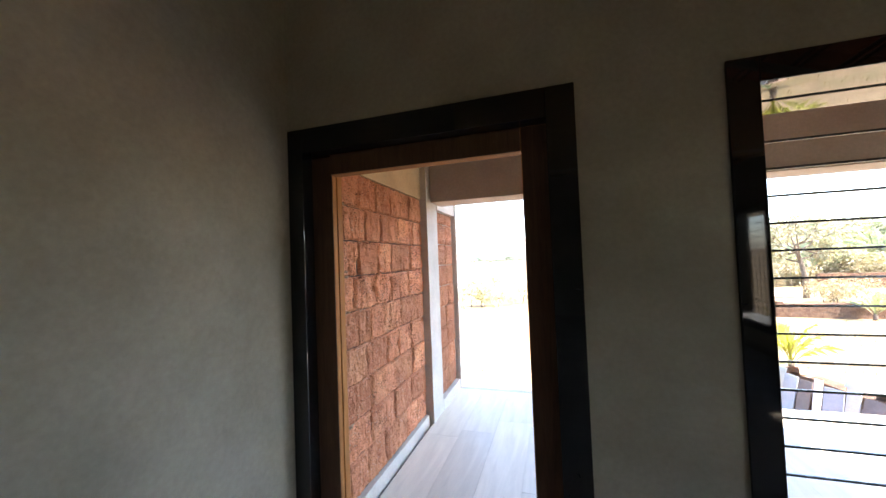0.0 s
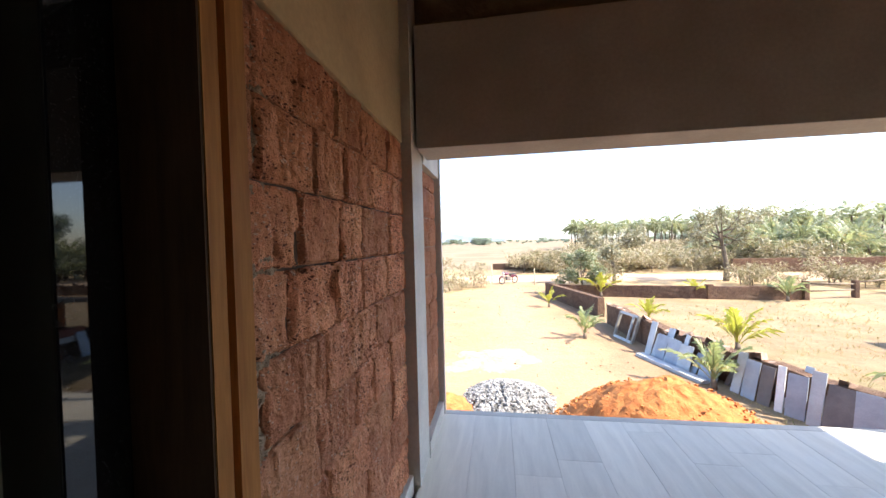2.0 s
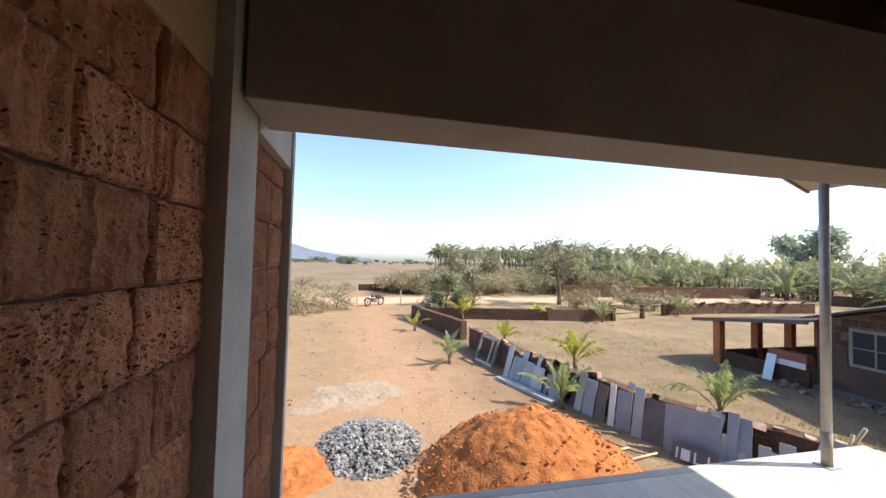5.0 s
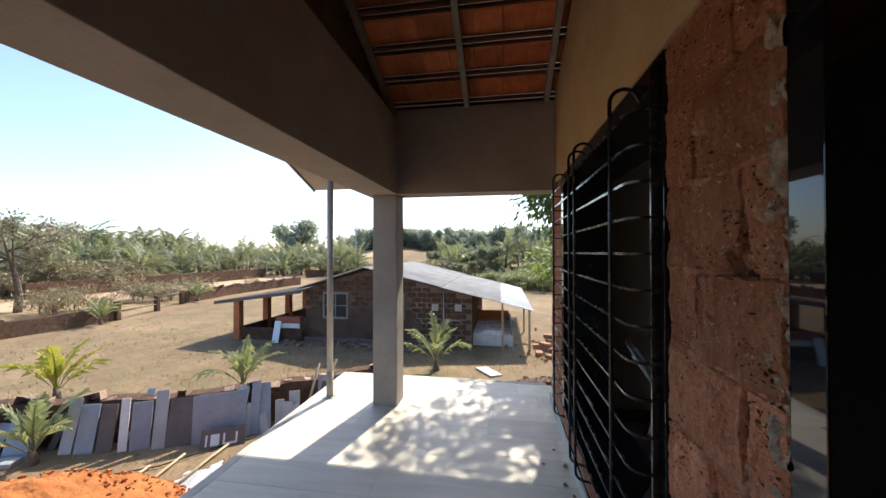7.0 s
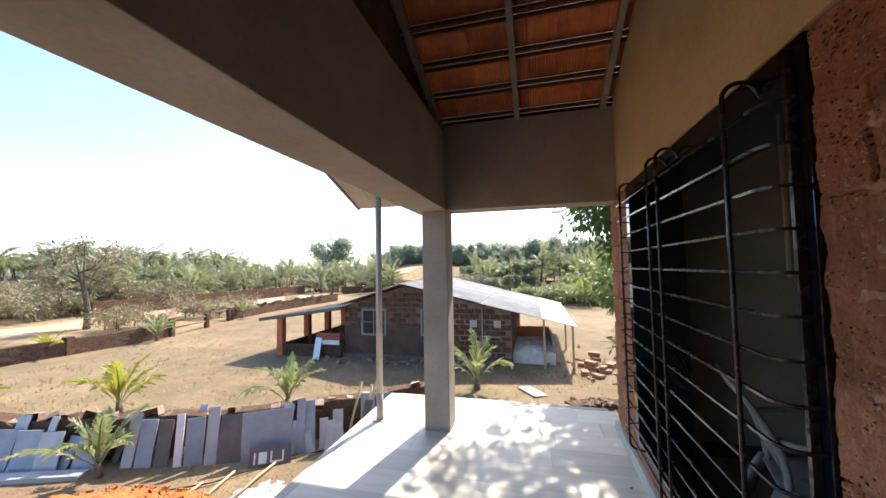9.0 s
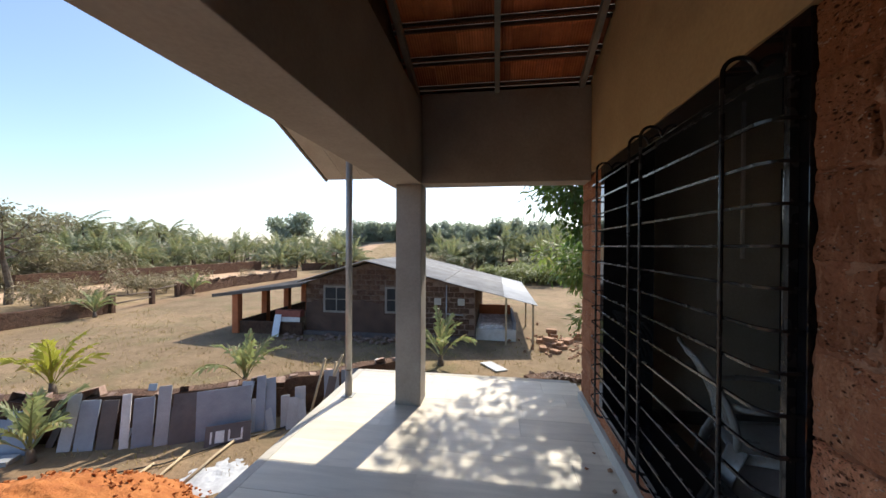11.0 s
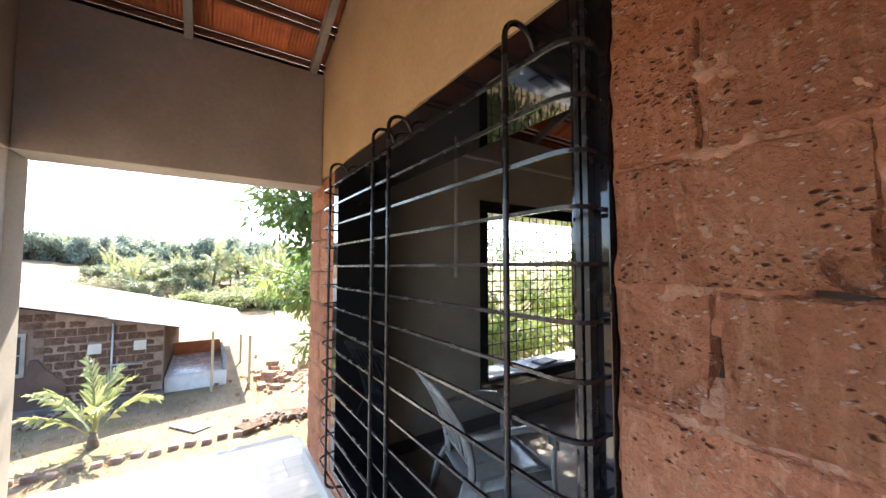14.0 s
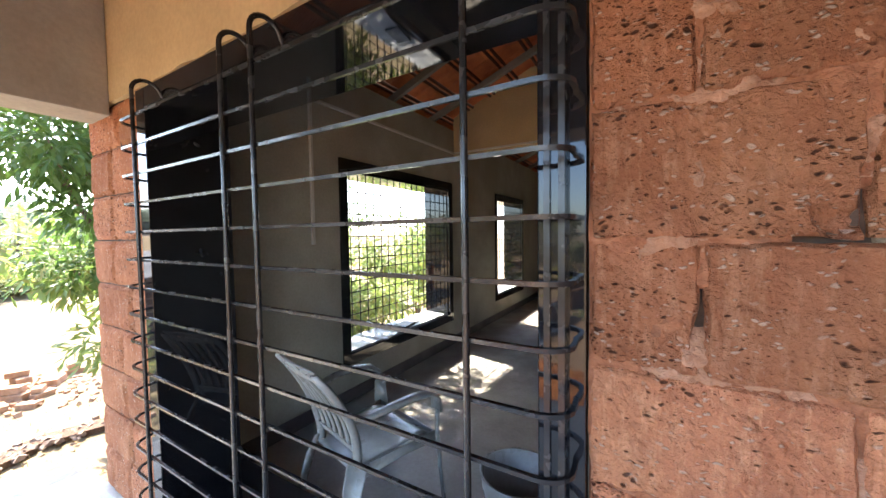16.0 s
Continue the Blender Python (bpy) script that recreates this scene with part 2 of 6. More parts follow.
def ground_mat():
    k = Mat("dry_earth", 0.95, 0, 0.15)
    sep = k.n("ShaderNodeSeparateXYZ", Vector=k.co)
    wob = k.math("MULTIPLY", k.math("SUBTRACT", k.noise(0.35, 4), 0.5), 5.0)
    x = k.math("ADD", sep.outputs[0], wob)
    y = k.math("ADD", sep.outputs[1], wob)
    dirt = k.mix(k.ramp(k.noise(0.5, 6, 0.6), 0.35, 0.65), srgb(0.235, 0.152, 0.085), srgb(0.29, 0.198, 0.118))
    track = k.math("ABSOLUTE", k.math("SUBTRACT", x, 0.3))
    dirt = k.mix(k.ramp(track, 0.8, 2.6, 0.7, 0), dirt, srgb(0.37, 0.225, 0.13))
    rut = k.ramp(k.math("ABSOLUTE", k.math("SUBTRACT", track, 0.75)), 0.1, 0.28, 0.45, 0)
    dirt = k.mix(k.math("MULTIPLY", rut, k.ramp(k.noise(1.1, 4), 0.4, 0.6)), dirt, srgb(0.25, 0.155, 0.095))
    dirt = k.mix(k.ramp(k.noise(1.7, 6, 0.7), 0.52, 0.68, 0, 0.55), dirt, srgb(0.22, 0.15, 0.10))
    dirt = k.mix(k.math("MULTIPLY", k.ramp(x, 1.9, 3.4), k.ramp(k.noise(0.9, 5), 0.3, 0.6, 0.2, 0.8)), dirt, srgb(0.23, 0.135, 0.082))
    grass = k.mix(k.ramp(k.noise(0.9, 6, 0.65), 0.35, 0.65), srgb(0.175, 0.125, 0.072), srgb(0.245, 0.175, 0.108))
    grass = k.mix(k.ramp(k.noise(0.23, 4), 0.5, 0.68, 0, 0.7), grass, srgb(0.31, 0.22, 0.13))
    grass = k.mix(k.ramp(k.noise(0.55, 6, 0.7, distort=0.5), 0.5, 0.64, 0, 0.6), grass, srgb(0.15, 0.135, 0.066))
    grass = k.mix(k.ramp(k.noise(3.2, 6, 0.75), 0.54, 0.66, 0, 0.6), grass, srgb(0.125, 0.082, 0.05))
    in_plot = k.math("MULTIPLY", k.ramp(x, 3.4, 5.2), k.ramp(y, 25.0, 23.0))
    col = k.mix(in_plot, dirt, grass)
    shrub = k.mix(k.ramp(k.noise(1.3, 5), 0.4, 0.6), srgb(0.23, 0.165, 0.085), srgb(0.33, 0.24, 0.14))
    col = k.mix(k.math("MULTIPLY", k.ramp(y, 24.0, 26.0), k.ramp(track, 1.8, 3.2)), col, shrub)
    left = k.math("MULTIPLY", k.ramp(x, -3.0, -6.0), k.ramp(y, 22.0, 26.0))
    col = k.mix(k.math("MULTIPLY", left, 0.7), col, shrub)
    road = k.math("MULTIPLY", k.ramp(y, 31.5, 32.6), k.ramp(y, 38.0, 36.8))
    col = k.mix(road, col, srgb(0.50, 0.34, 0.22))
    field = k.mix(k.ramp(k.noise(0.12, 5), 0.4, 0.6), srgb(0.17, 0.13, 0.085), srgb(0.23, 0.172, 0.115))
    col = k.mix(k.ramp(y, 43.0, 46.0), col, field)
    fine = k.noise(14, 6, 0.65)
    col = k.varied(col, fine, 0.3)
    col = k.mix(k.math("MULTIPLY", k.ramp(k.cells(4.0).outputs[0], 0.04, 0.16, 0.6, 0), k.ramp(k.noise(0.8, 3), 0.5, 0.6)), col, srgb(0.17, 0.11, 0.07))
    k.bump(k.math("ADD", fine, k.math("MULTIPLY", k.noise(2.5, 4), 2.0)), 0.6, 0.05)
    return k.done(col)


M["ground"] = ground_mat()
M["red_soil"] = plain("red_soil", (0.41, 0.16, 0.055), (0.29, 0.10, 0.035), 4.5, 0.98, grain=24, bump=0.9, dist=0.03, spec=0.1)
M["sand"] = plain("grey_sand", (0.31, 0.235, 0.16), (0.26, 0.19, 0.13), 2, 0.98, grain=60, bump=0.4, dist=0.01)
M["stone"] = plain("crushed_stone", (0.27, 0.26, 0.25), (0.125, 0.12, 0.118), 6, 0.85, grain=30, bump=0.3, vary=0.5, island=True)
M["slab_grey"] = plain("grey_stone_slab", (0.29, 0.32, 0.37), (0.215, 0.24, 0.285), 3, 0.55, grain=50, bump=0.1, vary=0.15)
M["slab_dark"] = plain("dark_stone_slab", (0.13, 0.105, 0.095), (0.09, 0.075, 0.07), 3, 0.6, grain=50, bump=0.15)
M["slab_pale"] = plain("pale_stone_slab", (0.43, 0.44, 0.45), (0.33, 0.34, 0.35), 3, 0.6, grain=40, bump=0.1, vary=0.12)
M["white_paint"] = plain("white_paint", (0.72, 0.72, 0.70), (0.62, 0.61, 0.58), 5, 0.7, grain=30, bump=0.1)
M["sheet"] = plain("cement_roof_sheet", (0.38, 0.365, 0.34), (0.30, 0.285, 0.265), 1.2, 0.85, grain=20, bump=0.2, stain=(0.23, 0.21, 0.19))
M["sheet_pale"] = plain("new_roof_sheet", (0.56, 0.56, 0.55), (0.48, 0.48, 0.47), 1.2, 0.7, grain=20, bump=0.2)
M["sheet_old"] = plain("old_porch_sheet", (0.14, 0.125, 0.11), (0.10, 0.09, 0.08), 1.5, 0.85, grain=20, bump=0.2)
M["cap"] = plain("dusty_pink_rubble", (0.36, 0.25, 0.19), (0.20, 0.125, 0.09), 7, 0.95, grain=40, bump=0.8, dist=0.01, vary=0.4)
M["block_tan"] = plain("dusty_cut_block", (0.38, 0.215, 0.125), (0.27, 0.15, 0.085), 9, 0.95, grain=40, bump=0.8, dist=0.01, stain=(0.18, 0.10, 0.06))
M["orange_paint"] = plain("orange_post_paint", (0.50, 0.16, 0.06), (0.42, 0.13, 0.05), 4, 0.8, grain=30)
M["red_paint"] = plain("red_paint", (0.30, 0.085, 0.055), (0.24, 0.07, 0.05), 4, 0.6, grain=30)
M["blue_wash"] = plain("pale_blue_wash", (0.72, 0.76, 0.80), (0.62, 0.67, 0.72), 3, 0.25, grain=30)
M["window_dark"] = plain("dark_glass_pane", (0.02, 0.022, 0.025), (0.035, 0.035, 0.035), 3, 0.5, grain=20, bump=0.02, spec=0.2)
M["rubber"] = plain("tyre_rubber", (0.02, 0.02, 0.02), (0.03, 0.03, 0.03), 9, 0.8)
M["bike_paint"] = plain("maroon_enamel", (0.10, 0.025, 0.04), (0.08, 0.02, 0.035), 5, 0.3)
M["bike_seat"] = plain("black_vinyl", (0.025, 0.022, 0.022), (0.03, 0.03, 0.03), 5, 0.5)
M["steel"] = plain("bare_steel", (0.45, 0.45, 0.45), (0.38, 0.38, 0.38), 5, 0.35, metal=0.9)
M["plastic"] = plain("grey_moulded_plastic", (0.31, 0.30, 0.275), (0.25, 0.242, 0.222), 3, 0.32, grain=40, bump=0.03)
M["paper"] = plain("white_paper", (0.74, 0.76, 0.80), (0.66, 0.68, 0.72), 6, 0.8, grain=30, bump=0.05)
M["dark_cover"] = plain("dark_book_cover", (0.03, 0.03, 0.035), (0.04, 0.04, 0.045), 6, 0.5)
M["conduit"] = plain("grey_conduit", (0.60, 0.58, 0.53), (0.52, 0.50, 0.46), 4, 0.5)
M["bark"] = plain("bark", (0.16, 0.12, 0.085), (0.09, 0.065, 0.045), 6, 0.95, grain=30, bump=0.8, dist=0.02)
# the blue-grey of distance haze is put into the hill's base colour
M["hill"] = plain("hazy_hill", (0.16, 0.185, 0.235), (0.14, 0.165, 0.215), 0.01, 1.0, grain=0.05, bump=0.1, dist=1.0, spec=0.0)


def leaf_mat(name, c1, c2, dry=None, trans=0.25, rough=0.5):
    k = Mat(name, rough, 0, 0.35)
    col = k.mix(k.ramp(k.island(), 0, 1), srgb(*c1), srgb(*c2))
    col = k.varied(col, k.noise(1.4, 3), 0.35)
    if dry:
        col = k.mix(k.ramp(k.island(), 0.8, 0.86), col, srgb(*dry))
    k.put(k.b.inputs["Base Color"], col)
    tr = k.n("ShaderNodeBsdfTranslucent", Color=k.mix(0.5, col, srgb(c2[0] * 1.6, c2[1] * 1.7, c2[2])))
    mx = k.n("ShaderNodeMixShader", Fac=trans)
    k.t.links.new(k.b.outputs[0], mx.inputs[1])
    k.t.links.new(tr.outputs[0], mx.inputs[2])
    k.t.links.new(mx.outputs[0], k.t.nodes["Material Output"].inputs[0])
    return k.m


M["mango"] = leaf_mat("broad_leaf", (0.06, 0.11, 0.03), (0.11, 0.18, 0.05), None, 0.4, 0.35)
M["bamboo"] = leaf_mat("light_green_leaf", (0.115, 0.17, 0.05), (0.20, 0.25, 0.08), (0.30, 0.24, 0.10), 0.45)
# far fronds lightened in base colour, standing in for haze
M["palm_far_hazed"] = leaf_mat("palm_frond", (0.18, 0.20, 0.12), (0.29, 0.30, 0.175), (0.33, 0.28, 0.16), 0.3)
M["palm_young"] = leaf_mat("young_palm_frond", (0.17, 0.20, 0.095), (0.30, 0.32, 0.17), (0.38, 0.30, 0.16), 0.35)
M["palm_yellow"] = leaf_mat("yellow_palm_frond", (0.30, 0.30, 0.04), (0.36, 0.34, 0.07), (0.32, 0.24, 0.10), 0.4)
M["dusty"] = leaf_mat("dusty_leaf", (0.19, 0.18, 0.12), (0.28, 0.26, 0.18), (0.27, 0.22, 0.14), 0.2)
# woodland leaves paled and blued in base colour to stand for haze
M["woods"] = leaf_mat("hazed_wood_leaf", (0.215, 0.255, 0.22), (0.285, 0.32, 0.265), None, 0.35)
M["bush_leaf"] = leaf_mat("dusty_bush_leaf", (0.13, 0.155, 0.09), (0.22, 0.235, 0.145), (0.22, 0.19, 0.12), 0.3)
M["hedge_leaf"] = leaf_mat("yellow_green_leaf", (0.17, 0.19, 0.085), (0.25, 0.265, 0.13), None, 0.35)
M["scrub"] = leaf_mat("dry_scrub", (0.24, 0.19, 0.115), (0.34, 0.28, 0.18), (0.17, 0.17, 0.08), 0.2)
M["dry_grass"] = leaf_mat("dry_grass_blade", (0.30, 0.22, 0.10), (0.40, 0.30, 0.15), (0.20, 0.19, 0.07), 0.2)

# ---- mesh helpers ----


def part(name, bm, material, parent=None, label="", smooth=False):
    """Links a bmesh as one mesh object, under a thing or part if one is given."""
    me = bpy.data.meshes.new(name)
    bm.to_mesh(me)
    bm.free()
    if smooth:
        for p in me.polygons:
            p.use_smooth = True
    me.materials.append(material)
    ob = new(name, me)
    ob.parent = parent
    if label:
        tagged(ob, label)
    return ob


def quick(name, verts, faces, material, parent=None, label="", smooth=False):
    me = bpy.data.meshes.new(name)
    me.from_pydata(verts, [], faces)
    if smooth:
        for p in me.polygons:
            p.use_smooth = True
    me.materials.append(material)
    ob = new(name, me)
    ob.parent = parent
    if label:
        tagged(ob, label)
    return ob


def thing(name, m, label, category, group=""):
    ob = new(name)
    ob.empty_display_size = 0.1
    ob.matrix_world = m if isinstance(m, Matrix) else Matrix.Translation(m)
    return tagged(ob, label, category, group)


def structure(ob, label, category="structure"):
    return tagged(ob, label, category, kind="structure")


def cube(bm, x0, y0, z0, x1, y1, z1, bevel=0.0, m=None):
    """Adds a box, its edges rounded by bevel metres."""
    mat4 = Matrix.Translation(((x0 + x1) / 2, (y0 + y1) / 2, (z0 + z1) / 2)) @ Matrix.Diagonal((abs(x1 - x0), abs(y1 - y0), abs(z1 - z0), 1))
    got = bmesh.ops.create_cube(bm, size=1, matrix=(m @ mat4) if m else mat4)["verts"]
    if bevel:
        edges = list({e for v in got for e in v.link_edges})
        bmesh.ops.bevel(bm, geom=edges, offset=bevel, segments=2, affect="EDGES", profile=0.6)


def boxes(name, rows, material, parent=None, label="", bevel=0.0):
    bm = bmesh.new()
    for r in rows:
        cube(bm, *r, bevel=bevel)
    return part(name, bm, material, parent, label)


def tube(bm, pts, radii, sides=8, caps=True):
    """Sweeps a ring along points; radii is one radius or one for each point."""
    pts = [Vector(p) for p in pts]
    radii = [radii] * len(pts) if isinstance(radii, (int, float)) else radii
    rings, up = [], None
    for i, p in enumerate(pts):
        d = (pts[min(i + 1, len(pts) - 1)] - pts[max(i - 1, 0)]).normalized()
        if up is None:
            up = d.orthogonal().normalized()
        up = (up - d * up.dot(d)).normalized()
        side = d.cross(up)
        rings.append([bm.verts.new(p + (up * math.cos(a) + side * math.sin(a)) * radii[i]) for a in [2 * math.pi * k / sides for k in range(sides)]])
    for a, b in zip(rings, rings[1:]):
        for k in range(sides):
            bm.faces.new((a[k], a[(k + 1) % sides], b[(k + 1) % sides], b[k]))
    if caps:
        bm.faces.new(rings[0][::-1])
        bm.faces.new(rings[-1])


def tubes(name, lines, r, material, parent=None, label="", sides=8):
    bm = bmesh.new()
    for pts in lines:
        tube(bm, pts, r, sides)
    return part(name, bm, material, parent, label, smooth=True)


def block_mesh(name, w, h, d, seed, nu, nv, rough=0.004, pit=0.006, chip=1.1, ridge=0.0, dents=()):
    """A quarried block: width on x, height on z, its worn face at y = 0 looking to +y, d metres deep."""
    rnd = random.Random(seed)
    off = Vector((rnd.uniform(0, 90), rnd.uniform(0, 90), rnd.uniform(0, 90)))
    tilt = rnd.uniform(-0.006, 0.006)
    verts, faces = [], []
    for j in range(nv + 1):
        for i in range(nu + 1):
            u, v = i / nu, j / nv
            x, z = u * w, v * h
            p = Vector((x, 0, z)) + off
            e = min(x, w - x, z, h - z)
            ragged = 0.006 + 0.02 * chip * max(0.0, noise.noise(p * 9))
            y = rough * noise.fractal(p * 14, 0.8, 2.0, 4) + tilt * (u - 0.5)
            if ridge:
                y += ridge * noise.fractal(Vector((p.x * 42, 0, p.z * 3)), 1.0, 2.0, 2)
            if e < ragged:
                y -= (1 - e / ragged) ** 2 * 0.012
            for cx, cz, rx, rz, deep in dents:
                q = math.hypot((x - cx) / rx, (z - cz) / rz) + 0.35 * noise.noise(p * 30)
                y -= deep * max(0.0, min(1.0, (1.0 - q) * 3.0))
            if pit:
                zone = noise.noise(p * 5 + Vector((3, 1, 7))) + 0.2
                if zone > 0.12:
                    dist = noise.voronoi(p * 55)[0][0]
                    y -= pit * max(0.0, 1 - dist / 0.35) * min(1.0, (zone - 0.12) * 4)
            verts.append((x + 0.005 * noise.fractal(p * 16, 1.0, 2.0, 2), y, z + 0.005 * noise.fractal(p * 16 + Vector((9, 9, 9)), 1.0, 2.0, 2)))
    for j in range(nv):
        for i in range(nu):
            a = j * (nu + 1) + i
            faces.append((a, a + nu + 1, a + nu + 2, a + 1))
    ring = [i for i in range(nu + 1)] + [j * (nu + 1) + nu for j in range(1, nv + 1)] + [nv * (nu + 1) + i for i in range(nu - 1, -1, -1)] + [j * (nu + 1) for j in range(nv - 1, 0, -1)]
    base = len(verts)
    verts += [(verts[k][0], -d, verts[k][2]) for k in ring]
    n = len(ring)
    faces += [(ring[k], ring[(k + 1) % n], base + (k + 1) % n, base + k) for k in range(n)]
    me = bpy.data.meshes.new(name)
    me.from_pydata(verts, [], faces)
    return me


def courses(parent, m, length, z0, z1, course, material, seed, cell, name="brick", lens=(0.24, 0.42), joint=0.008, pit=0.006, rough=0.005, zs=None, jumps=None, ridge=0.0, dents=(), other=None):
    """Lays blocks over a face; m carries local x along the wall and +y out of it."""
    rnd = random.Random(seed)
    zs = zs or [z0 + i * course for i in range(int(math.ceil((z1 - z0) / course - 0.2)) + 1)]
    zs[-1] = z1
    for row, (a, b) in enumerate(zip(zs, zs[1:])):
        x = 0.0
        while x < length - 0.02:
            w = rnd.uniform(*lens)
            if jumps and row in jumps and x < jumps[row] < length - 0.05 and x < 0.02:
                w = jumps[row]
            if length - x - w < 0.11:
                w = length - x
            me = block_mesh(name, w - joint, b - a - joint, 0.03, rnd.random() * 1e4, max(4, int(w / cell)), max(4, int((b - a) / cell)), rough=rough, pit=pit, ridge=ridge, dents=[(cx - x, cz - a, rx, rz, dp) for cx, cz, rx, rz, dp in dents])
            me.materials.append(other[1] if other and a < other[0] else material)
            ob = new(name, me)
            ob.parent = parent
            ob.matrix_world = m @ Matrix.Translation((x + joint / 2, rnd.uniform(-0.004, 0.005), a + joint / 2))
            x += w


def ellipse_leaf(verts, faces, p, d, n, length, width):
    """One folded leaf from p along d, its face about n."""
    s = d.cross(n).normalized() * width * 0.5
    k = len(verts)
    mid = p + d * length * 0.5 - n * length * 0.04
    verts += [p, mid + s, p + d * length - n * length * 0.12, mid - s]
    faces += [(k, k + 1, k + 2), (k, k + 2, k + 3)]

# ---- the house: walls, floors, roof ----
GZ = -2.0            # ground level under the raised plinth
XL = -0.955          # brick face of the porch's side wall
YH = 2.45            # outer face of the house front
YI = 2.10            # inner face of the house front
XE = 3.10            # inner face of the end wall, and of the end beam
FRONT = 4.96         # edge of the porch floor
SLOPE = 0.387


def roof_z(x):
    return 3.06 + SLOPE * (3.1 - x)


floor = boxes("floor", [(-1.25, YH - 0.06, GZ - 0.2, 4.0, FRONT, -0.034)], M["plinth"])
structure(floor, "raised cement plinth under the porch floor", "floor")
nosing = boxes("trim_floor_edge", [(-0.9, FRONT - 0.06, -0.033, 4.0, FRONT + 0.015, 0.001), (3.94, YH, -0.033, 4.015, FRONT - 0.0605, 0.001)], M["cement_light"], bevel=0.004)
structure(nosing, "pale cement nosing along the porch floor edge", "trim")
floor_room = boxes("floor_room", [(-1.25, -6.3, GZ - 0.2, 3.47, YH - 0.0605, 0.02)], M["concrete_floor"])
structure(floor_room, "dusty grey concrete floor of the room", "floor")

wall_side = boxes("wall_side", [(-1.20, -6.3, 0.02, -0.93, YI + 0.2, 4.62), (-1.20, YI + 0.2, -0.034, XL - 0.03, 3.93, 4.62)], M["plaster_in"])
structure(wall_side, "grey-green plastered side wall of the room", "wall")
top_band = boxes("trim_side_plaster", [(XL - 0.03, YH - 0.02, 2.155, XL + 0.004, 3.998, 4.6)], M["plaster_warm"], bevel=0.004)
structure(top_band, "ochre plaster band above the laterite blocks", "trim")
side_skirt = boxes("baseboard_side", [(XL - 0.03, YH, -0.034, XL + 0.022, 3.92, 0.085)], M["cement_light"], bevel=0.005)
structure(side_skirt, "pale cement skirting along the porch side wall", "baseboard")
side_back = boxes("trim_side_mortar", [(XL - 0.031, YH - 0.05, 0.08, XL - 0.022, 3.93, 2.16)], M["mortar"])
structure(side_back, "recessed mortar behind the laterite blocks", "trim")

# pilaster at the porch's outer corner, with a sunk brick panel
pil = boxes("wall_pilaster", [(-1.20, 3.93, -0.034, -0.892, 4.24, 4.6), (-1.20, 4.24, -0.034, -0.945, 4.90, 4.6),
                              (-0.945, 4.24, 2.09, -0.886, 4.90, 4.6), (-0.945, 4.24, -0.034, -0.886, 4.90, 0.11), (-1.20, 4.90, -0.034, -0.876, FRONT, 4.6)], M["cement_light"])
structure(pil, "pale cement pilaster framing a sunk brick panel", "wall")

# house front, with the door and the large window
CORE = YH - 0.03
front = boxes("wall_front", [(0.331, YI, 0.02, 0.86, CORE, 2.19), (2.79, YI, 0.02, 3.46, CORE, 2.19),
                             (0.86, YI, 0.02, 2.79, CORE, 0.24), (-0.93, YI, 2.19, 3.46, CORE, 3.0)], M["plaster_in"])
structure(front, "plastered front wall of the house", "wall")
gable = quick("wall_front_gable", [(-0.93, YI, 3.0), (3.46, YI, 3.0), (3.46, YI, roof_z(3.46)), (-0.93, YI, roof_z(-0.93)),
                                   (-0.93, CORE, 3.0), (3.46, CORE, 3.0), (3.46, CORE, roof_z(3.46)), (-0.93, CORE, roof_z(-0.93))],
              [(0, 1, 2, 3), (7, 6, 5, 4), (3, 2, 6, 7), (0, 4, 5, 1), (1, 5, 6, 2), (0, 3, 7, 4)], M["plaster_in"])
structure(gable, "plastered gable of the front wall up to the roof", "wall")


def wavy_band():
    """Ochre plaster over the front's upper part, its lower edge uneven."""
    verts, faces = [], []
    n = 90
    for i in range(n + 1):
        x = XL + 0.03 + (3.46 - XL - 0.03) * i / n
        low = 2.195 + (0.012 * noise.noise(Vector((x * 7, 0, 0))) if x > 0.3 else 0.02)
        top = roof_z(x) - 0.002
        for y, z in ((CORE, low), (YH + 0.006, low), (YH + 0.006, low + 0.03), (YH + 0.004, top), (CORE, top)):
            verts.append((x, y, z))
    for i in range(n):
        for k in range(5):
            a, b = i * 5 + k, i * 5 + (k + 1) % 5
            faces.append((a, b, b + 5, a + 5))
    return quick("trim_front_plaster", verts, faces, M["plaster_warm"])


structure(wavy_band(), "ochre plaster over the upper front wall", "trim")
mort = boxes("trim_front_mortar", [(0.365, CORE - 0.005, 0.02, 0.852, CORE + 0.001, 2.2), (2.798, CORE - 0.005, 0.02, 3.455, CORE + 0.012, 2.2), (0.86, CORE - 0.005, 0.02, 2.79, CORE + 0.01, 0.25)], M["mortar"])
structure(mort, "recessed mortar behind the front blocks", "trim")


